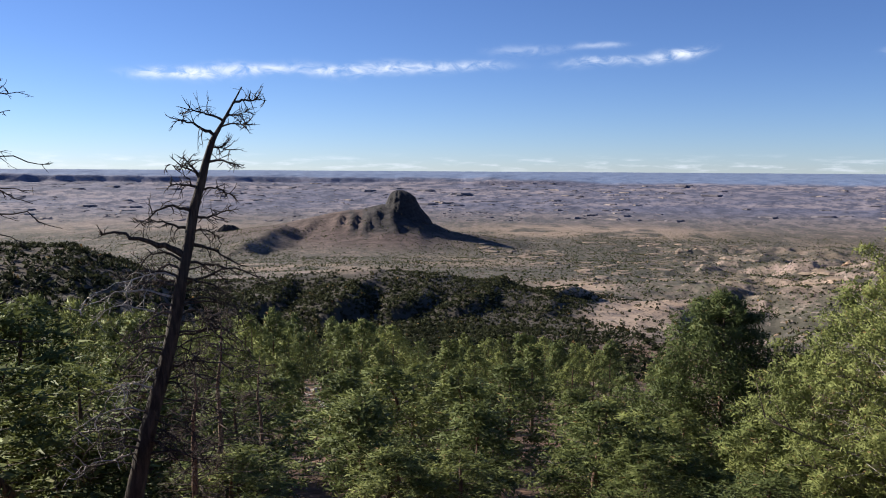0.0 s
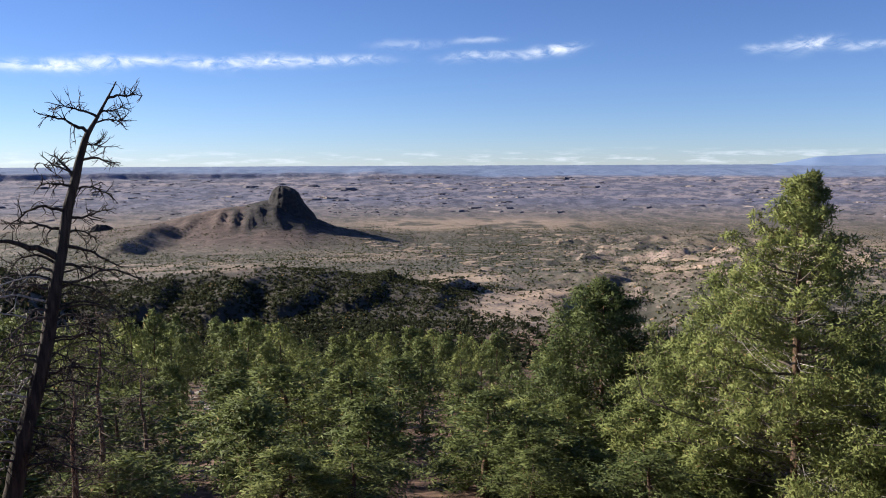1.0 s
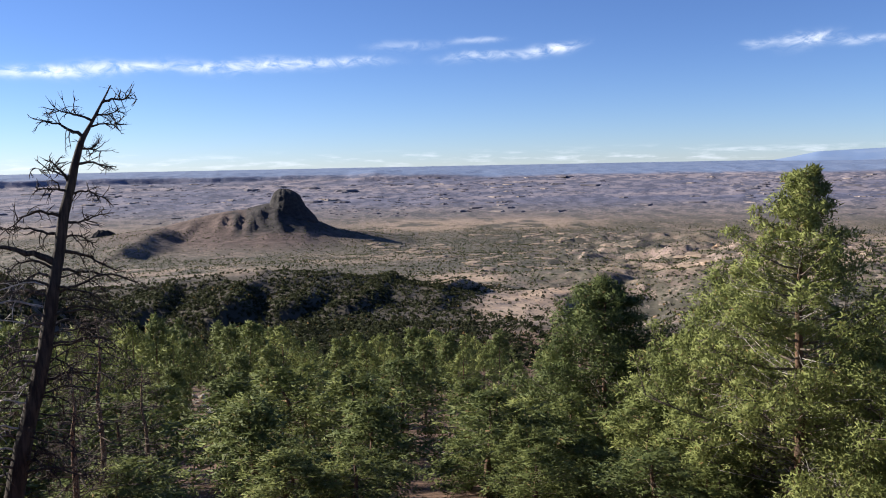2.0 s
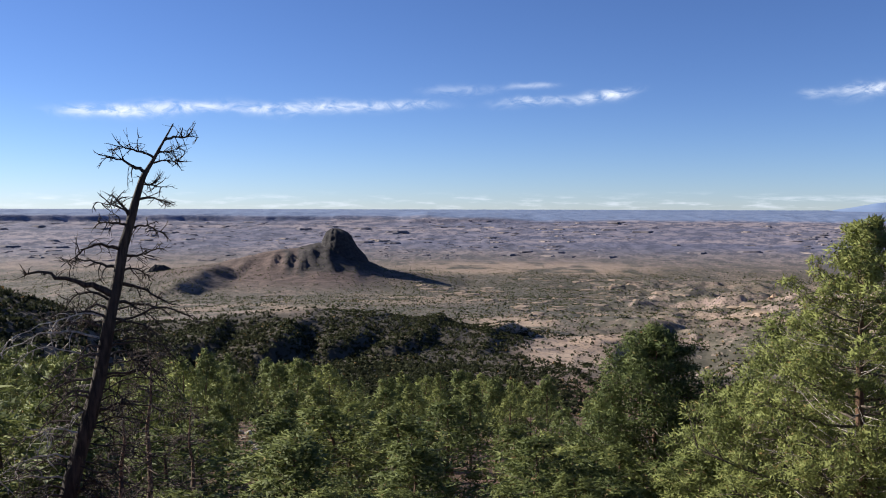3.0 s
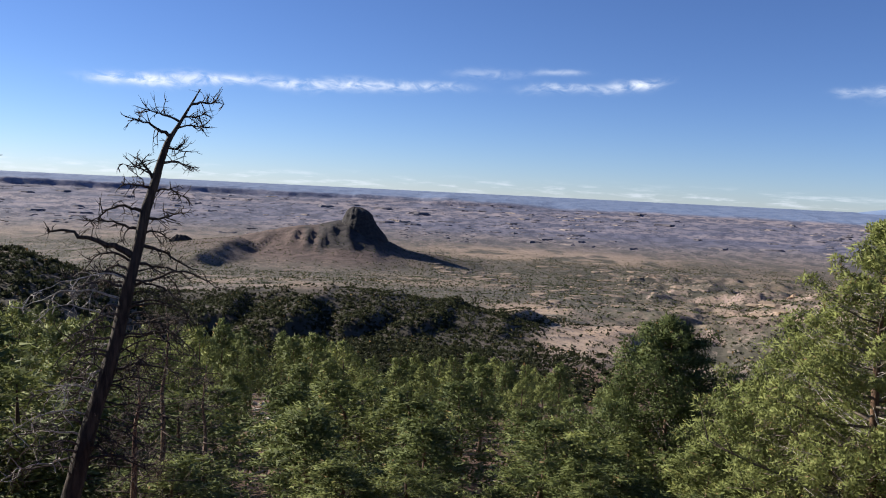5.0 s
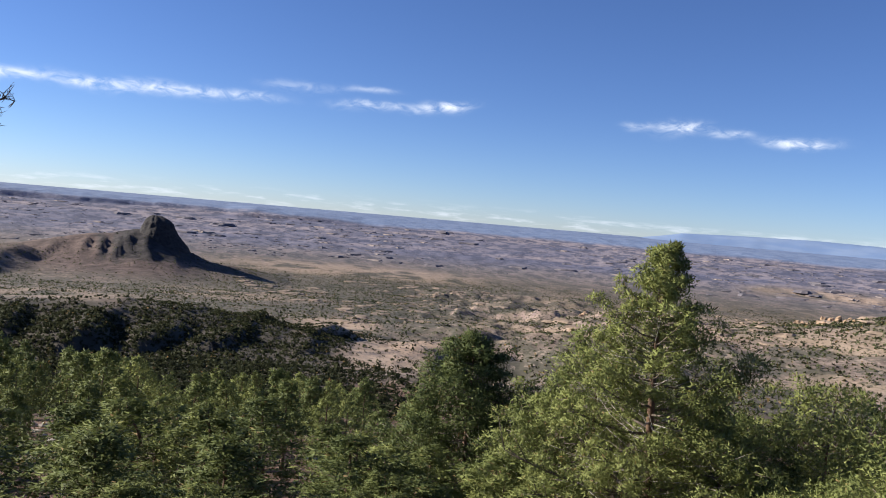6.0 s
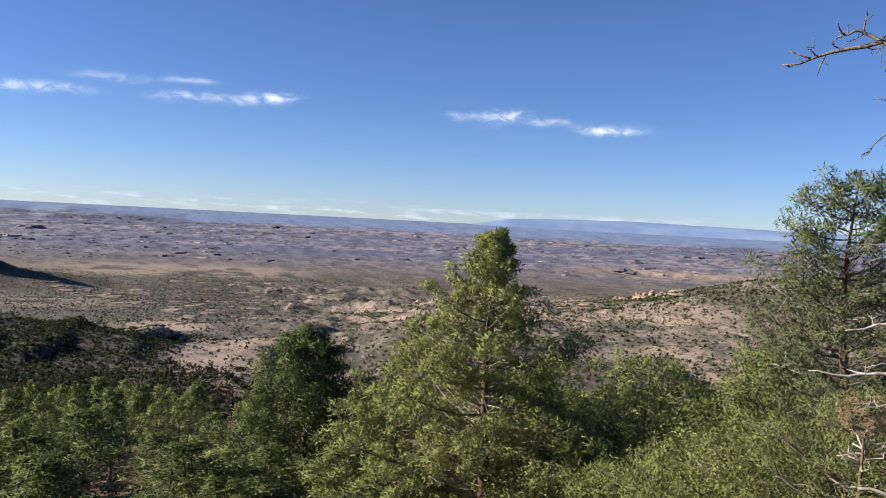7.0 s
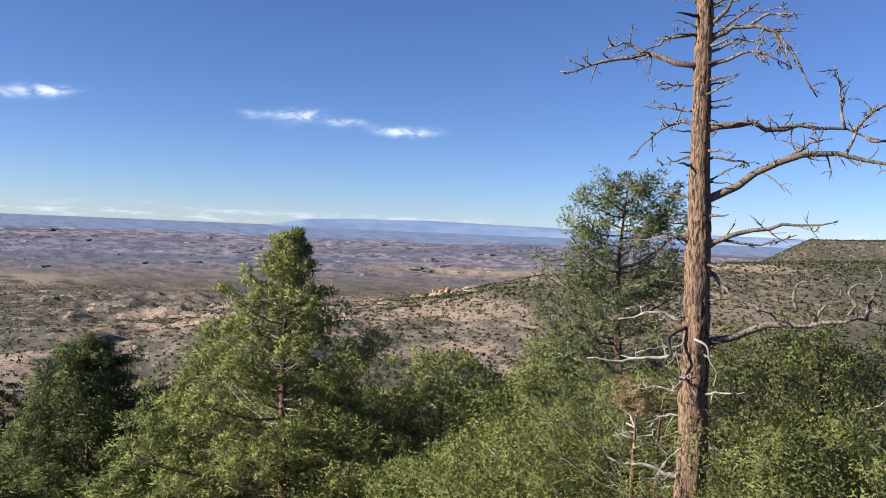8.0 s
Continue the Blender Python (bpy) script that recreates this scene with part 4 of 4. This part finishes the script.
def make_forest():
    rng = np.random.default_rng(77)
    protos = {}
    stands = []
    # front rows set one by one: bearing, distance, elevation of the top, kind
    for row in ((-2.0, 42, -13.2, 1), (4.8, 40, -13.0, 3), (9.3, 44, -14.6, 0), (0.2, 58, -12.2, 4), (12.6, 48, -13.4, 3), (-11.4, 72, -9.3, 2), (-13.6, 80, -9.5, 0), (-5.5, 66, -10.1, 4), (-26.8, 34, -8.0, 2), (-24.0, 52, -8.3, 1), (-20.6, 46, -9.4, 4), (5.6, 70, -10.9, 5), (11.6, 76, -11.3, 2), (-5.0, 76, -10.4, 3), (15.2, 60, -12.4, 0), (-14.6, 38, -14.0, 1), (2.2, 30, -17.2, 2), (11.0, 30, -17.5, 4), (-4.8, 31, -18.0, 0), (16.2, 34, -16.0, 1), (22.0, 44, -14.6, 3), (-4.6, 52, -13.4, 0)):
        stands.append(row)
    tries = 0
    while len(stands) < 260 and tries < 9000:
        tries += 1
        az, r = rng.uniform(-34, 52), 24 + 166 * rng.uniform() ** 1.4
        # a clearing with bare earth, and the lane that opens it to view
        if -10.3 < az < -7.0 and 32 < r < 84:
            continue
        if az > 26 and r > 60 + (az - 26) * 1.2:
            continue
        x, y = r * math.sin(radians(az)), r * math.cos(radians(az))
        gap = 2.5 + 0.012 * r
        if any((x - q[1] * math.sin(radians(q[0]))) ** 2 + (y - q[1] * math.cos(radians(q[0]))) ** 2 < gap * gap for q in stands):
            continue
        limit = float(np.interp(az, *TOPS)) - rng.uniform(0.0, 1.6) ** 1.3 - max(0.0, 62 - r) * 0.11
        tall = min(rng.uniform(6.5, 13.0), top_to_height(az, r, limit))
        if tall < 3.2:
            continue
        stands.append((az, r, math.degrees(math.atan2(spot(az, r).z + tall, r)), int(rng.integers(6))))
    # trees added out of view beside the overlook, to shade the slope
    for _ in range(40):
        az, r = rng.uniform(-82, -46), rng.uniform(17, 75)
        stands.append((az, r, math.degrees(math.atan2(spot(az, r).z + rng.uniform(9, 13), r)), int(rng.integers(6))))
    # young trees close under the overlook
    for _ in range(40):
        az, r = rng.uniform(-26, 30), rng.uniform(20, 33)
        if not -11 < az < -5.5:
            stands.append((az, r, -21.5 + (r - 20) * 0.25 + rng.uniform(0, 3.5), int(rng.integers(5))))
    for az, r, el, kind in stands:
        tall = max(top_to_height(az, r, el), 1.8)
        where = spot(az, r)
        turn, s = rng.uniform(0, 6.28), tall / 10.0
        wide = s ** 0.6 * rng.uniform(0.85, 1.15) * (1.5 if r < 46 else 0.90)
        m = Matrix.LocRotScale(where, Euler((rng.normal(0, 0.02), rng.normal(0, 0.02), turn)), (wide, wide, s))
        kind = (kind, r > 95)
        if kind not in protos:
            seed, spec, leaf = KINDS[kind[0]]
            if kind[1]:
                spec = dict(spec, sprays=18, blade=0.20)
            label = "slender pine with a dark green crown in the forest" if leaf is NEEDLES_DEEP else "pine tree with a sunlit green crown in the forest"
            protos[kind] = tufted_pine(Vector((0, 0, 0)), label, leaf, seed, group="forest pines", **spec)
            protos[kind].matrix_basis = m
        else:
            proto = protos[kind]
            keep = proto.matrix_basis.copy()
            proto.matrix_basis = Matrix()
            copy_thing(proto, m)
            proto.matrix_basis = keep


make_forest()

# ---- dead trees --------------------------------------------------------------


class Snag:
    """A dead tree: a trunk in the plane square to its bearing, and branches set one by one."""

    def __init__(self, name, label, az, r, mat, seed):
        self.rng, self.mat, self.r = np.random.default_rng(seed), mat, r
        self.right, self.deep = Vector((math.cos(radians(az)), -math.sin(radians(az)), 0)), Vector((math.sin(radians(az)), math.cos(radians(az)), 0))
        self.base = spot(az, r, -0.2)
        self.foot = self.base - Vector((0, 0, self.base.z))
        self.tree = new(name)
        self.tree.location = self.base
        tagged(self.tree, label, "dead tree")

    def place(self, across, z, deep=0.0):
        """Across and deep from the foot's upright, at the height z of the world."""
        return self.right * across + self.deep * deep + Vector((0, 0, z - self.base.z))

    def trunk(self, line, radii, sides=26, rings=120, plates=None):
        self.line = line
        xs, zs = [p[0] for p in line][::-1], [p[1] for p in line][::-1]
        verts, faces = [], []
        for i in range(rings + 1):
            f = i / rings
            z = zs[0] + (zs[-1] - zs[0]) * f
            x, rad = np.interp(z, zs, xs), np.interp(z, zs, radii[::-1])
            x += 0.02 * noise.noise(Vector((0, self.r, z * 1.4)))
            for k in range(sides):
                q = 2 * math.pi * k / sides
                cx, cy = math.cos(q), math.sin(q)
                furrow = noise.fractal(Vector((cx * 3.4, cy * 3.4, z * 1.1)), 1.0, 2.0, 3)
                d = rad * (1 + 0.10 * furrow + 0.05 * noise.noise(Vector((cx, cy, z * 5))))
                if plates is not None:
                    # thick bark plates low down, wearing off towards the bare top
                    warp = 0.35 * noise.noise(Vector((cx * 2, cy * 2, z * 3)))
                    near_two = noise.voronoi(Vector((cx * rad / 0.050 + warp, cy * rad / 0.050 + warp, z / 0.17)))[0]
                    edge = min((near_two[1] - near_two[0]) * 2.2, 1.0)
                    worn = min(max((plates - z) / 0.8 + 0.8 * noise.noise(Vector((cx * 1.5, cy * 1.5, z * 1.3))), 0.12), 1.0)
                    d += worn * (0.016 * edge - 0.010)
                verts.append(self.place(x + cx * d, z, cy * d))
            if i:
                s = (i - 1) * sides
                faces += [(s + k, s + (k + 1) % sides, s + sides + (k + 1) % sides, s + sides + k) for k in range(sides)]
        faces.append(tuple(range(rings * sides, (rings + 1) * sides)))
        part("trunk", mesh_from("trunk", [tuple(v) for v in verts], faces, True), self.mat, self.tree)

    def middle(self, z):
        zs = [p[1] for p in self.line]
        xs = [p[0] for p in self.line]
        return float(np.interp(z, zs[::-1] if zs[0] > zs[-1] else zs, xs[::-1] if zs[0] > zs[-1] else xs))

    def curl(self, stops, thick, mat):
        """A crooked bough through stops of across, height and depth."""
        s, pts = Shape(), [self.place(a, z, d) for a, z, d in stops]
        line = []
        for k in range(len(pts) - 1):
            p0, p1, p2, p3 = pts[max(k - 1, 0)], pts[k], pts[k + 1], pts[min(k + 2, len(pts) - 1)]
            for f in (0.0, 0.25, 0.5, 0.75):
                line.append(p1 + (p2 - p0) * 0.5 * f + (p0 * 2 - p1 * 5 + p2 * 4 - p3) * 0.5 * f * f + (p1 * 3 - p0 - p2 * 3 + p3) * 0.5 * f**3)
        s.tube(line, [thick * (1 - 0.7 * k / len(line)) * self.rng.uniform(0.9, 1.1) for k in range(len(line))], 8)
        part("branch", s.mesh("branch"), mat, self.tree)

    def branch(self, z, across, rise, arch=0.0, deep=0.0, thick=0.03, twigs=4, parent=None, droop=0.0, fine=0.010, twig_reach=0.3, mat=None):
        """A bough from the trunk at height z, or from the point at the share z of another bough."""
        rng, s = self.rng, Shape()
        if parent is None:
            root = self.place(self.middle(z), z)
        else:
            k = min(int(z * (len(parent) - 1)), len(parent) - 2)
            root = parent[k].lerp(parent[k + 1], z * (len(parent) - 1) - k)
        pts, n = [root], 12
        size = math.hypot(across, rise, deep)
        drift = Vector((0, 0, 0))
        for k in range(1, n):
            f = k / (n - 1)
            drift = drift * 0.86 + Vector(rng.normal(0, 0.020 * size, 3))
            pts.append(root + self.right * across * f + self.deep * deep * f + Vector((0, 0, rise * f + arch * math.sin(math.pi * f) - droop * f**3)) + drift)
        s.tube(pts, [max(thick * (1 - 0.80 * k / (n - 1)) * rng.uniform(0.92, 1.08), 0.005) for k in range(n)], 8)
        for _ in range(twigs):
            f = rng.uniform(0.25, 1.0)
            k = min(int(f * (n - 1)), n - 2)
            q = pts[k].lerp(pts[k + 1], f * (n - 1) - k)
            along = (pts[k + 1] - pts[k]).normalized()
            d = (along * rng.uniform(0.2, 1.0) + Vector(rng.normal(0, 0.75, 3))).normalized()
            e = rng.uniform(0.35, 1.2) * twig_reach * (1.25 - 0.6 * f)
            line = [q]
            bend = Vector(rng.normal(0, 0.5, 3))
            for step_on in range(4):
                d = (d + bend * 0.35 + Vector(rng.normal(0, 0.16, 3))).normalized()
                line.append(line[-1] + d * e * 0.25)
            t = fine * rng.uniform(0.7, 1.3)
            s.tube(line, [t, t * 0.9, t * 0.7, t * 0.5, 0.0025], 4)
            for _ in range(2):
                m = line[int(rng.integers(1, 4))]
                d2 = (d + Vector(rng.normal(0, 0.8, 3))).normalized()
                s.tube([m, m + d2 * e * 0.22, m + (d2 + bend * 0.3) * e * 0.4], [t * 0.6, t * 0.45, 0.002], 3)
        part("branch", s.mesh("branch"), mat or self.mat, self.tree)
        return pts


def make_left_snag():
    s = Snag("dead_snag", "leaning charred dead pine snag with bare branches", -17.5, 17.0, SNAG_DARK, 5)
    k = 17.0 / 57.2958
    line = [((a + 17.5) * k, e * k) for a, e in ((-13.4, 5.35), (-14.6, 3.1), (-15.3, 1.9), (-15.9, -0.1), (-16.5, -2.3), (-16.95, -4.9), (-17.5, -7.5), (-18.15, -11.1), (-18.9, -14.0), (-19.8, -17.2), (-20.7, -21.2), (-21.2, -25.0))]
    line = line[:-1] + [(line[-1][0], s.base.z)]
    s.trunk(line, [0.012, 0.036, 0.060, 0.076, 0.094, 0.104, 0.116, 0.132, 0.146, 0.160, 0.18, 0.21])
    # height on the trunk, reach to the side and rise, arch
    for z, across, rise, arch, thick in ((1.27, 0.66, 0.10, 0.03, 0.018), (1.02, 0.42, 0.12, -0.02, 0.014), (0.80, 0.55, 0.02, 0.03, 0.014), (0.62, -0.78, 0.34, 0.06, 0.024), (0.92, -0.82, 0.06, 0.10, 0.016), (0.42, 0.40, -0.05, 0.02, 0.012), (0.12, 0.72, -0.10, 0.05, 0.018), (-0.22, -0.34, 0.44, 0.02, 0.024), (-0.15, -0.58, 0.22, 0.05, 0.014), (-0.36, -0.55, 0.02, 0.02, 0.016), (-0.42, 0.62, -0.12, 0.08, 0.016), (-0.85, -1.12, -0.25, 0.26, 0.022), (-0.95, 0.74, 0.16, -0.04, 0.020), (-1.22, -1.05, 0.12, 0.10, 0.022), (-1.25, 0.60, -0.12, 0.08, 0.016), (-1.72, -1.42, 0.44, 0.04, 0.046), (-1.48, 1.15, -0.50, 0.08, 0.026), (-1.80, -1.05, -0.32, 0.34, 0.020), (-1.85, 1.05, -0.30, 0.10, 0.022), (-2.15, -1.15, -0.05, 0.10, 0.020)):
        s.branch(z, across, rise, arch, s.rng.uniform(-0.3, 0.3) * abs(across), thick * 1.6, 16, fine=0.011, twig_reach=0.40)
    # the lower trunk bristles with drooping branches and twigs
    for i in range(54):
        z = -1.9 - 4.0 * (i + s.rng.uniform()) / 54
        side = 1 if i % 2 else -1
        s.branch(z, side * s.rng.uniform(0.5, 1.8), s.rng.uniform(-0.35, 0.3), 0.14, s.rng.uniform(-0.9, 0.5), s.rng.uniform(0.016, 0.034), 12, droop=0.25, fine=0.010, twig_reach=0.5, mat=(BROWN_TWIG, SNAG_DARK, DEAD_TWIG, SNAG_DARK, BROWN_TWIG, SNAG_DARK)[i % 6])


def make_edge_snag():
    s = Snag("dead_snag", "dead pine snag with thin bare branches", -31.5, 14.0, SNAG_DARK, 6)
    s.trunk([(0.15, 2.4), (0.05, 0.8), (-0.05, -1.5), (0.0, -4.0), (0.0, s.base.z)], [0.03, 0.07, 0.11, 0.14, 0.17])
    for z, across, rise, arch in ((0.85, 1.15, 0.30, 0.05), (0.55, 1.0, 0.30, -0.05), (0.05, 1.55, -0.12, 0.10), (-0.12, 1.30, -0.45, 0.10), (-0.45, 1.25, 0.10, 0.08), (-0.60, 1.70, -0.30, 0.12), (-0.95, 1.2, -0.22, 0.10), (-1.5, 1.0, -0.1, 0.1), (-2.2, 1.5, 0.2, -0.1), (-2.6, 1.6, -0.1, 0.05), (1.6, -0.8, 0.2, 0.0), (-0.4, -1.0, 0.1, 0.1)):
        s.branch(z, across, rise, arch, s.rng.uniform(-0.25, 0.25), 0.022, 6, fine=0.008, twig_reach=0.32)


def make_right_snag():
    s = Snag("dead_snag", "tall weathered dead pine snag with peeling bark", 59.75, 10.0, SNAG_BARK, 8)
    s.trunk([(-0.06, 4.6), (-0.06, 2.75), (-0.04, 1.8), (-0.02, 0.82), (0.01, -0.15), (0.03, -1.12), (0.05, -2.1), (0.05, -2.95), (0.05, s.base.z)], [0.055, 0.090, 0.100, 0.112, 0.140, 0.158, 0.168, 0.175, 0.21], 46, 330, 0.9)
    grey, long = SNAG_BOUGH, {}
    # height on the trunk, reach to the side, rise, arch, thickness, twigs and their reach
    for z, across, rise, arch, thick, twigs, reach in (
            (1.90, -1.50, -0.08, 0.17, 0.042, 12, 0.34), (2.30, -0.75, -0.27, 0.05, 0.026, 7, 0.24), (2.75, -0.42, -0.12, 0.04, 0.020, 3, 0.2),
            (1.72, -0.50, 0.04, -0.05, 0.024, 7, 0.26), (1.40, -0.70, 0.12, -0.01, 0.016, 3, 0.15), (1.18, -0.78, -0.26, 0.16, 0.026, 10, 0.28),
            (0.80, -0.42, -0.04, 0.10, 0.020, 5, 0.16), (0.35, -0.48, 0.10, 0.02, 0.018, 3, 0.15), (0.14, -0.32, 0.03, 0.0, 0.014, 2, 0.15), (-0.05, -0.85, -0.06, 0.05, 0.018, 8, 0.3),
            (2.17, 1.22, -0.62, 0.46, 0.036, 12, 0.34), (2.26, 0.38, 0.55, -0.03, 0.040, 7, 0.28), (2.24, 0.88, 0.36, 0.04, 0.024, 6, 0.22), (1.85, 0.95, 0.02, 0.16, 0.026, 9, 0.3),
            (1.20, 1.95, -0.12, 0.14, 0.044, 12, 0.36), (1.10, 0.58, 0.22, 0.02, 0.026, 4, 0.2), (0.34, 2.05, 0.42, 0.22, 0.056, 12, 0.34), (0.83, 0.65, -0.02, 0.05, 0.020, 4, 0.2),
            (-0.16, 1.45, 0.45, 0.06, 0.036, 7, 0.25), (-0.20, 1.05, 0.20, 0.0, 0.024, 5, 0.2), (-1.30, 2.05, 0.46, 0.20, 0.052, 10, 0.36), (-0.35, 0.85, -0.58, -0.02, 0.030, 10, 0.3),
            (1.65, 0.40, 0.18, 0.0, 0.016, 3, 0.15), (1.50, 0.30, 0.06, 0.0, 0.014, 2, 0.1), (0.65, -0.16, 0.03, 0.0, 0.024, 0, 0.1), (2.05, 0.7, 0.12, 0.1, 0.022, 8, 0.28),
            (2.55, 0.55, 0.25, 0.05, 0.024, 6, 0.26), (2.6, -0.3, 0.3, 0.0, 0.02, 4, 0.2), (0.55, 0.5, 0.3, 0.0, 0.014, 5, 0.2)):
        long[z] = s.branch(z, across, rise, arch, s.rng.uniform(-0.18, 0.18) * abs(across), thick, twigs, fine=0.010, twig_reach=reach, mat=grey)
    # forks that stand up from the long boughs or hang from them
    for z, share, across, rise, arch in ((1.20, 0.80, -0.06, 0.68, 0.0), (1.20, 0.84, 0.52, 0.12, 0.20), (1.20, 0.90, 0.45, -0.25, 0.05), (0.34, 0.66, 0.22, 0.40, 0.10), (0.34, 0.40, 0.45, 0.25, 0.06), (-1.30, 0.58, 0.30, 0.34, 0.10), (-1.30, 0.86, 0.08, 0.32, 0.06), (2.17, 0.55, 0.35, -0.45, 0.05), (2.17, 0.40, 0.5, 0.05, 0.1), (1.90, 0.45, -0.55, 0.02, 0.14)):
        s.branch(share, across, rise, arch, s.rng.uniform(-0.1, 0.1), 0.022, 7, parent=long[z], fine=0.009, twig_reach=0.26, mat=grey)
    # short broken stubs all the way up
    for i in range(34):
        z = 2.7 - 4.6 * (i + s.rng.uniform()) / 34
        side = 1 if s.rng.uniform() < 0.5 else -1
        s.branch(z, side * s.rng.uniform(0.20, 0.42), s.rng.uniform(-0.04, 0.14), 0.0, -s.rng.uniform(0.0, 0.25), s.rng.uniform(0.014, 0.030), 0, mat=(grey, SNAG_DARK)[i % 2])
    # a dead bough that curls back round the trunk
    s.curl([(-0.08, -1.10, -0.12), (-0.26, -1.22, -0.24), (-0.22, -1.40, -0.30), (-0.30, -1.54, -0.30), (-0.10, -1.68, -0.28), (0.10, -1.63, -0.26)], 0.026, SNAG_DARK)
    s.curl([(0.02, -1.22, -0.2), (0.16, -1.28, -0.26), (0.20, -1.44, -0.26), (0.28, -1.58, -0.22), (0.24, -1.78, -0.2)], 0.016, DEAD_TWIG)
    s.curl([(1.62, -0.86, 0.02), (1.70, -0.72, 0.0), (1.62, -0.60, -0.02), (1.70, -0.50, -0.02), (1.86, -0.50, 0.0), (1.94, -0.40, 0.0), (1.88, -0.28, 0.02)], 0.018, grey)
    s.curl([(1.10, -0.84, 0.0), (1.06, -0.66, 0.0), (1.12, -0.52, 0.02), (1.30, -0.50, 0.02), (1.46, -0.42, 0.0)], 0.020, grey)
    # pale broken boughs low down
    for z, across, rise, thick in ((-1.45, -1.15, -0.03, 0.028), (-1.0, -0.85, -0.10, 0.030), (-2.95, -0.95, 0.28, 0.030), (-1.9, 0.55, 0.15, 0.02)):
        s.branch(z, across, rise, 0.02, -0.25, thick, 2, mat=DEAD_TWIG)
    for i in range(12):
        s.branch(-1.2 - 0.14 * i, (-1) ** i * s.rng.uniform(0.2, 0.7), s.rng.uniform(-0.3, 0.2), 0.06, -s.rng.uniform(0.1, 0.4), 0.014, 6, mat=DEAD_TWIG if i % 2 else SNAG_DARK, fine=0.006, twig_reach=0.3)


make_left_snag()
make_edge_snag()
make_right_snag()


def make_dead_pines():
    """Bare, brushy dead pines beside the leaning snag."""
    for az, r, top, seed, wide in ((-15.2, 21, -8.6, 61, 1.3), (-16.8, 19.5, -12.0, 62, 1.2), (-12.6, 24, -12.5, 63, 1.1)):
        rng = np.random.default_rng(seed)
        where = spot(az, r)
        tall = top_to_height(az, r, top)
        trunk, boughs = Shape(), Shape()
        trunk.tube([(rng.normal(0, 0.04), rng.normal(0, 0.04), tall * k / 8 - 0.2 * (k == 0)) for k in range(9)], [0.10 * (1 - 0.9 * k / 8) for k in range(9)], 8)
        for i in range(70):
            z = tall * (0.15 + 0.83 * rng.uniform())
            reach = wide * (1.15 - 0.75 * z / tall) * rng.uniform(0.5, 1.1)
            q = rng.uniform(0, 6.28)
            out = Vector((math.cos(q), math.sin(q), rng.uniform(-0.35, 0.3)))
            pts = [Vector((0, 0, z)) + out * reach * f + Vector(rng.normal(0, 0.03, 3)) * (f > 0) for f in (0, 0.35, 0.7, 1.0)]
            boughs.tube(pts, [0.016, 0.012, 0.008, 0.003], 4)
            for _ in range(9):
                f = rng.uniform(0.3, 1.0)
                p = pts[0].lerp(pts[3], f)
                d = (out + Vector(rng.normal(0, 0.8, 3))).normalized() * rng.uniform(0.12, 0.45)
                boughs.tube([p, p + d * 0.6 + Vector(rng.normal(0, 0.02, 3)), p + d], [0.006, 0.005, 0.002], 3)
        tree = new("dead_pine")
        tree.location = where
        part("trunk", trunk.mesh("trunk"), SNAG_BARK, tree)
        tagged(part("branchwork", boughs.mesh("branchwork"), BROWN_TWIG, tree, "brittle brown bare branches"), kind="stuff")
        tagged(tree, "brushy leafless dead pine with brown twigs", "dead tree", "dead pines")


make_dead_pines()


def make_litter():
    """Fallen trunks and stones on the slope."""
    rng = np.random.default_rng(33)
    spots = [(62.4, 8.6, 1.0), (60.0, 9.2, 1.4), (-8.2, 96, 5.0), (-8.8, 84, 4.0), (-7.6, 108, 5.0), (66.5, 9.0, 0.9)]
    for _ in range(16):
        spots.append((rng.uniform(-30, 45), rng.uniform(22, 90), rng.uniform(2.0, 5.0)))
    for az, r, long in spots:
        s = Shape()
        s.tube([(long * (f - 0.5), rng.normal(0, 0.02), rng.normal(0, 0.015)) for f in (0, 0.25, 0.5, 0.75, 1.0)], [0.10, 0.105, 0.09, 0.08, 0.06] if long > 1.5 else [0.05, 0.05, 0.045, 0.045, 0.04], 9)
        ob = part("fallen_log", s.mesh("fallen_log"), DEAD_TWIG)
        a, b = spot(az, r), spot(az + 1, r)
        ob.matrix_world = Matrix.LocRotScale(a + Vector((0, 0, 0.07)), Euler((0, math.atan2(a.z - b.z, (b - a).length), -radians(az) + rng.normal(0, 0.25))), None)
        tagged(ob, "bleached fallen log on the forest floor", "log", "fallen logs")
    for _ in range(60):
        az, r = (rng.uniform(-9.5, -7), rng.uniform(60, 125)) if rng.uniform() < 0.5 else (rng.uniform(-30, 60), rng.uniform(8, 110))
        ob = part("stone", STONES[rng.integers(4)], STONE)
        size = rng.uniform(0.2, 0.8)
        ob.matrix_world = Matrix.LocRotScale(spot(az, r, size * 0.2), Euler((0, 0, rng.uniform(0, 6))), (size, size * 0.8, size * 0.6))
        tagged(ob, "grey-brown stone on the forest floor", "stone", "stones on the slope")


make_litter()
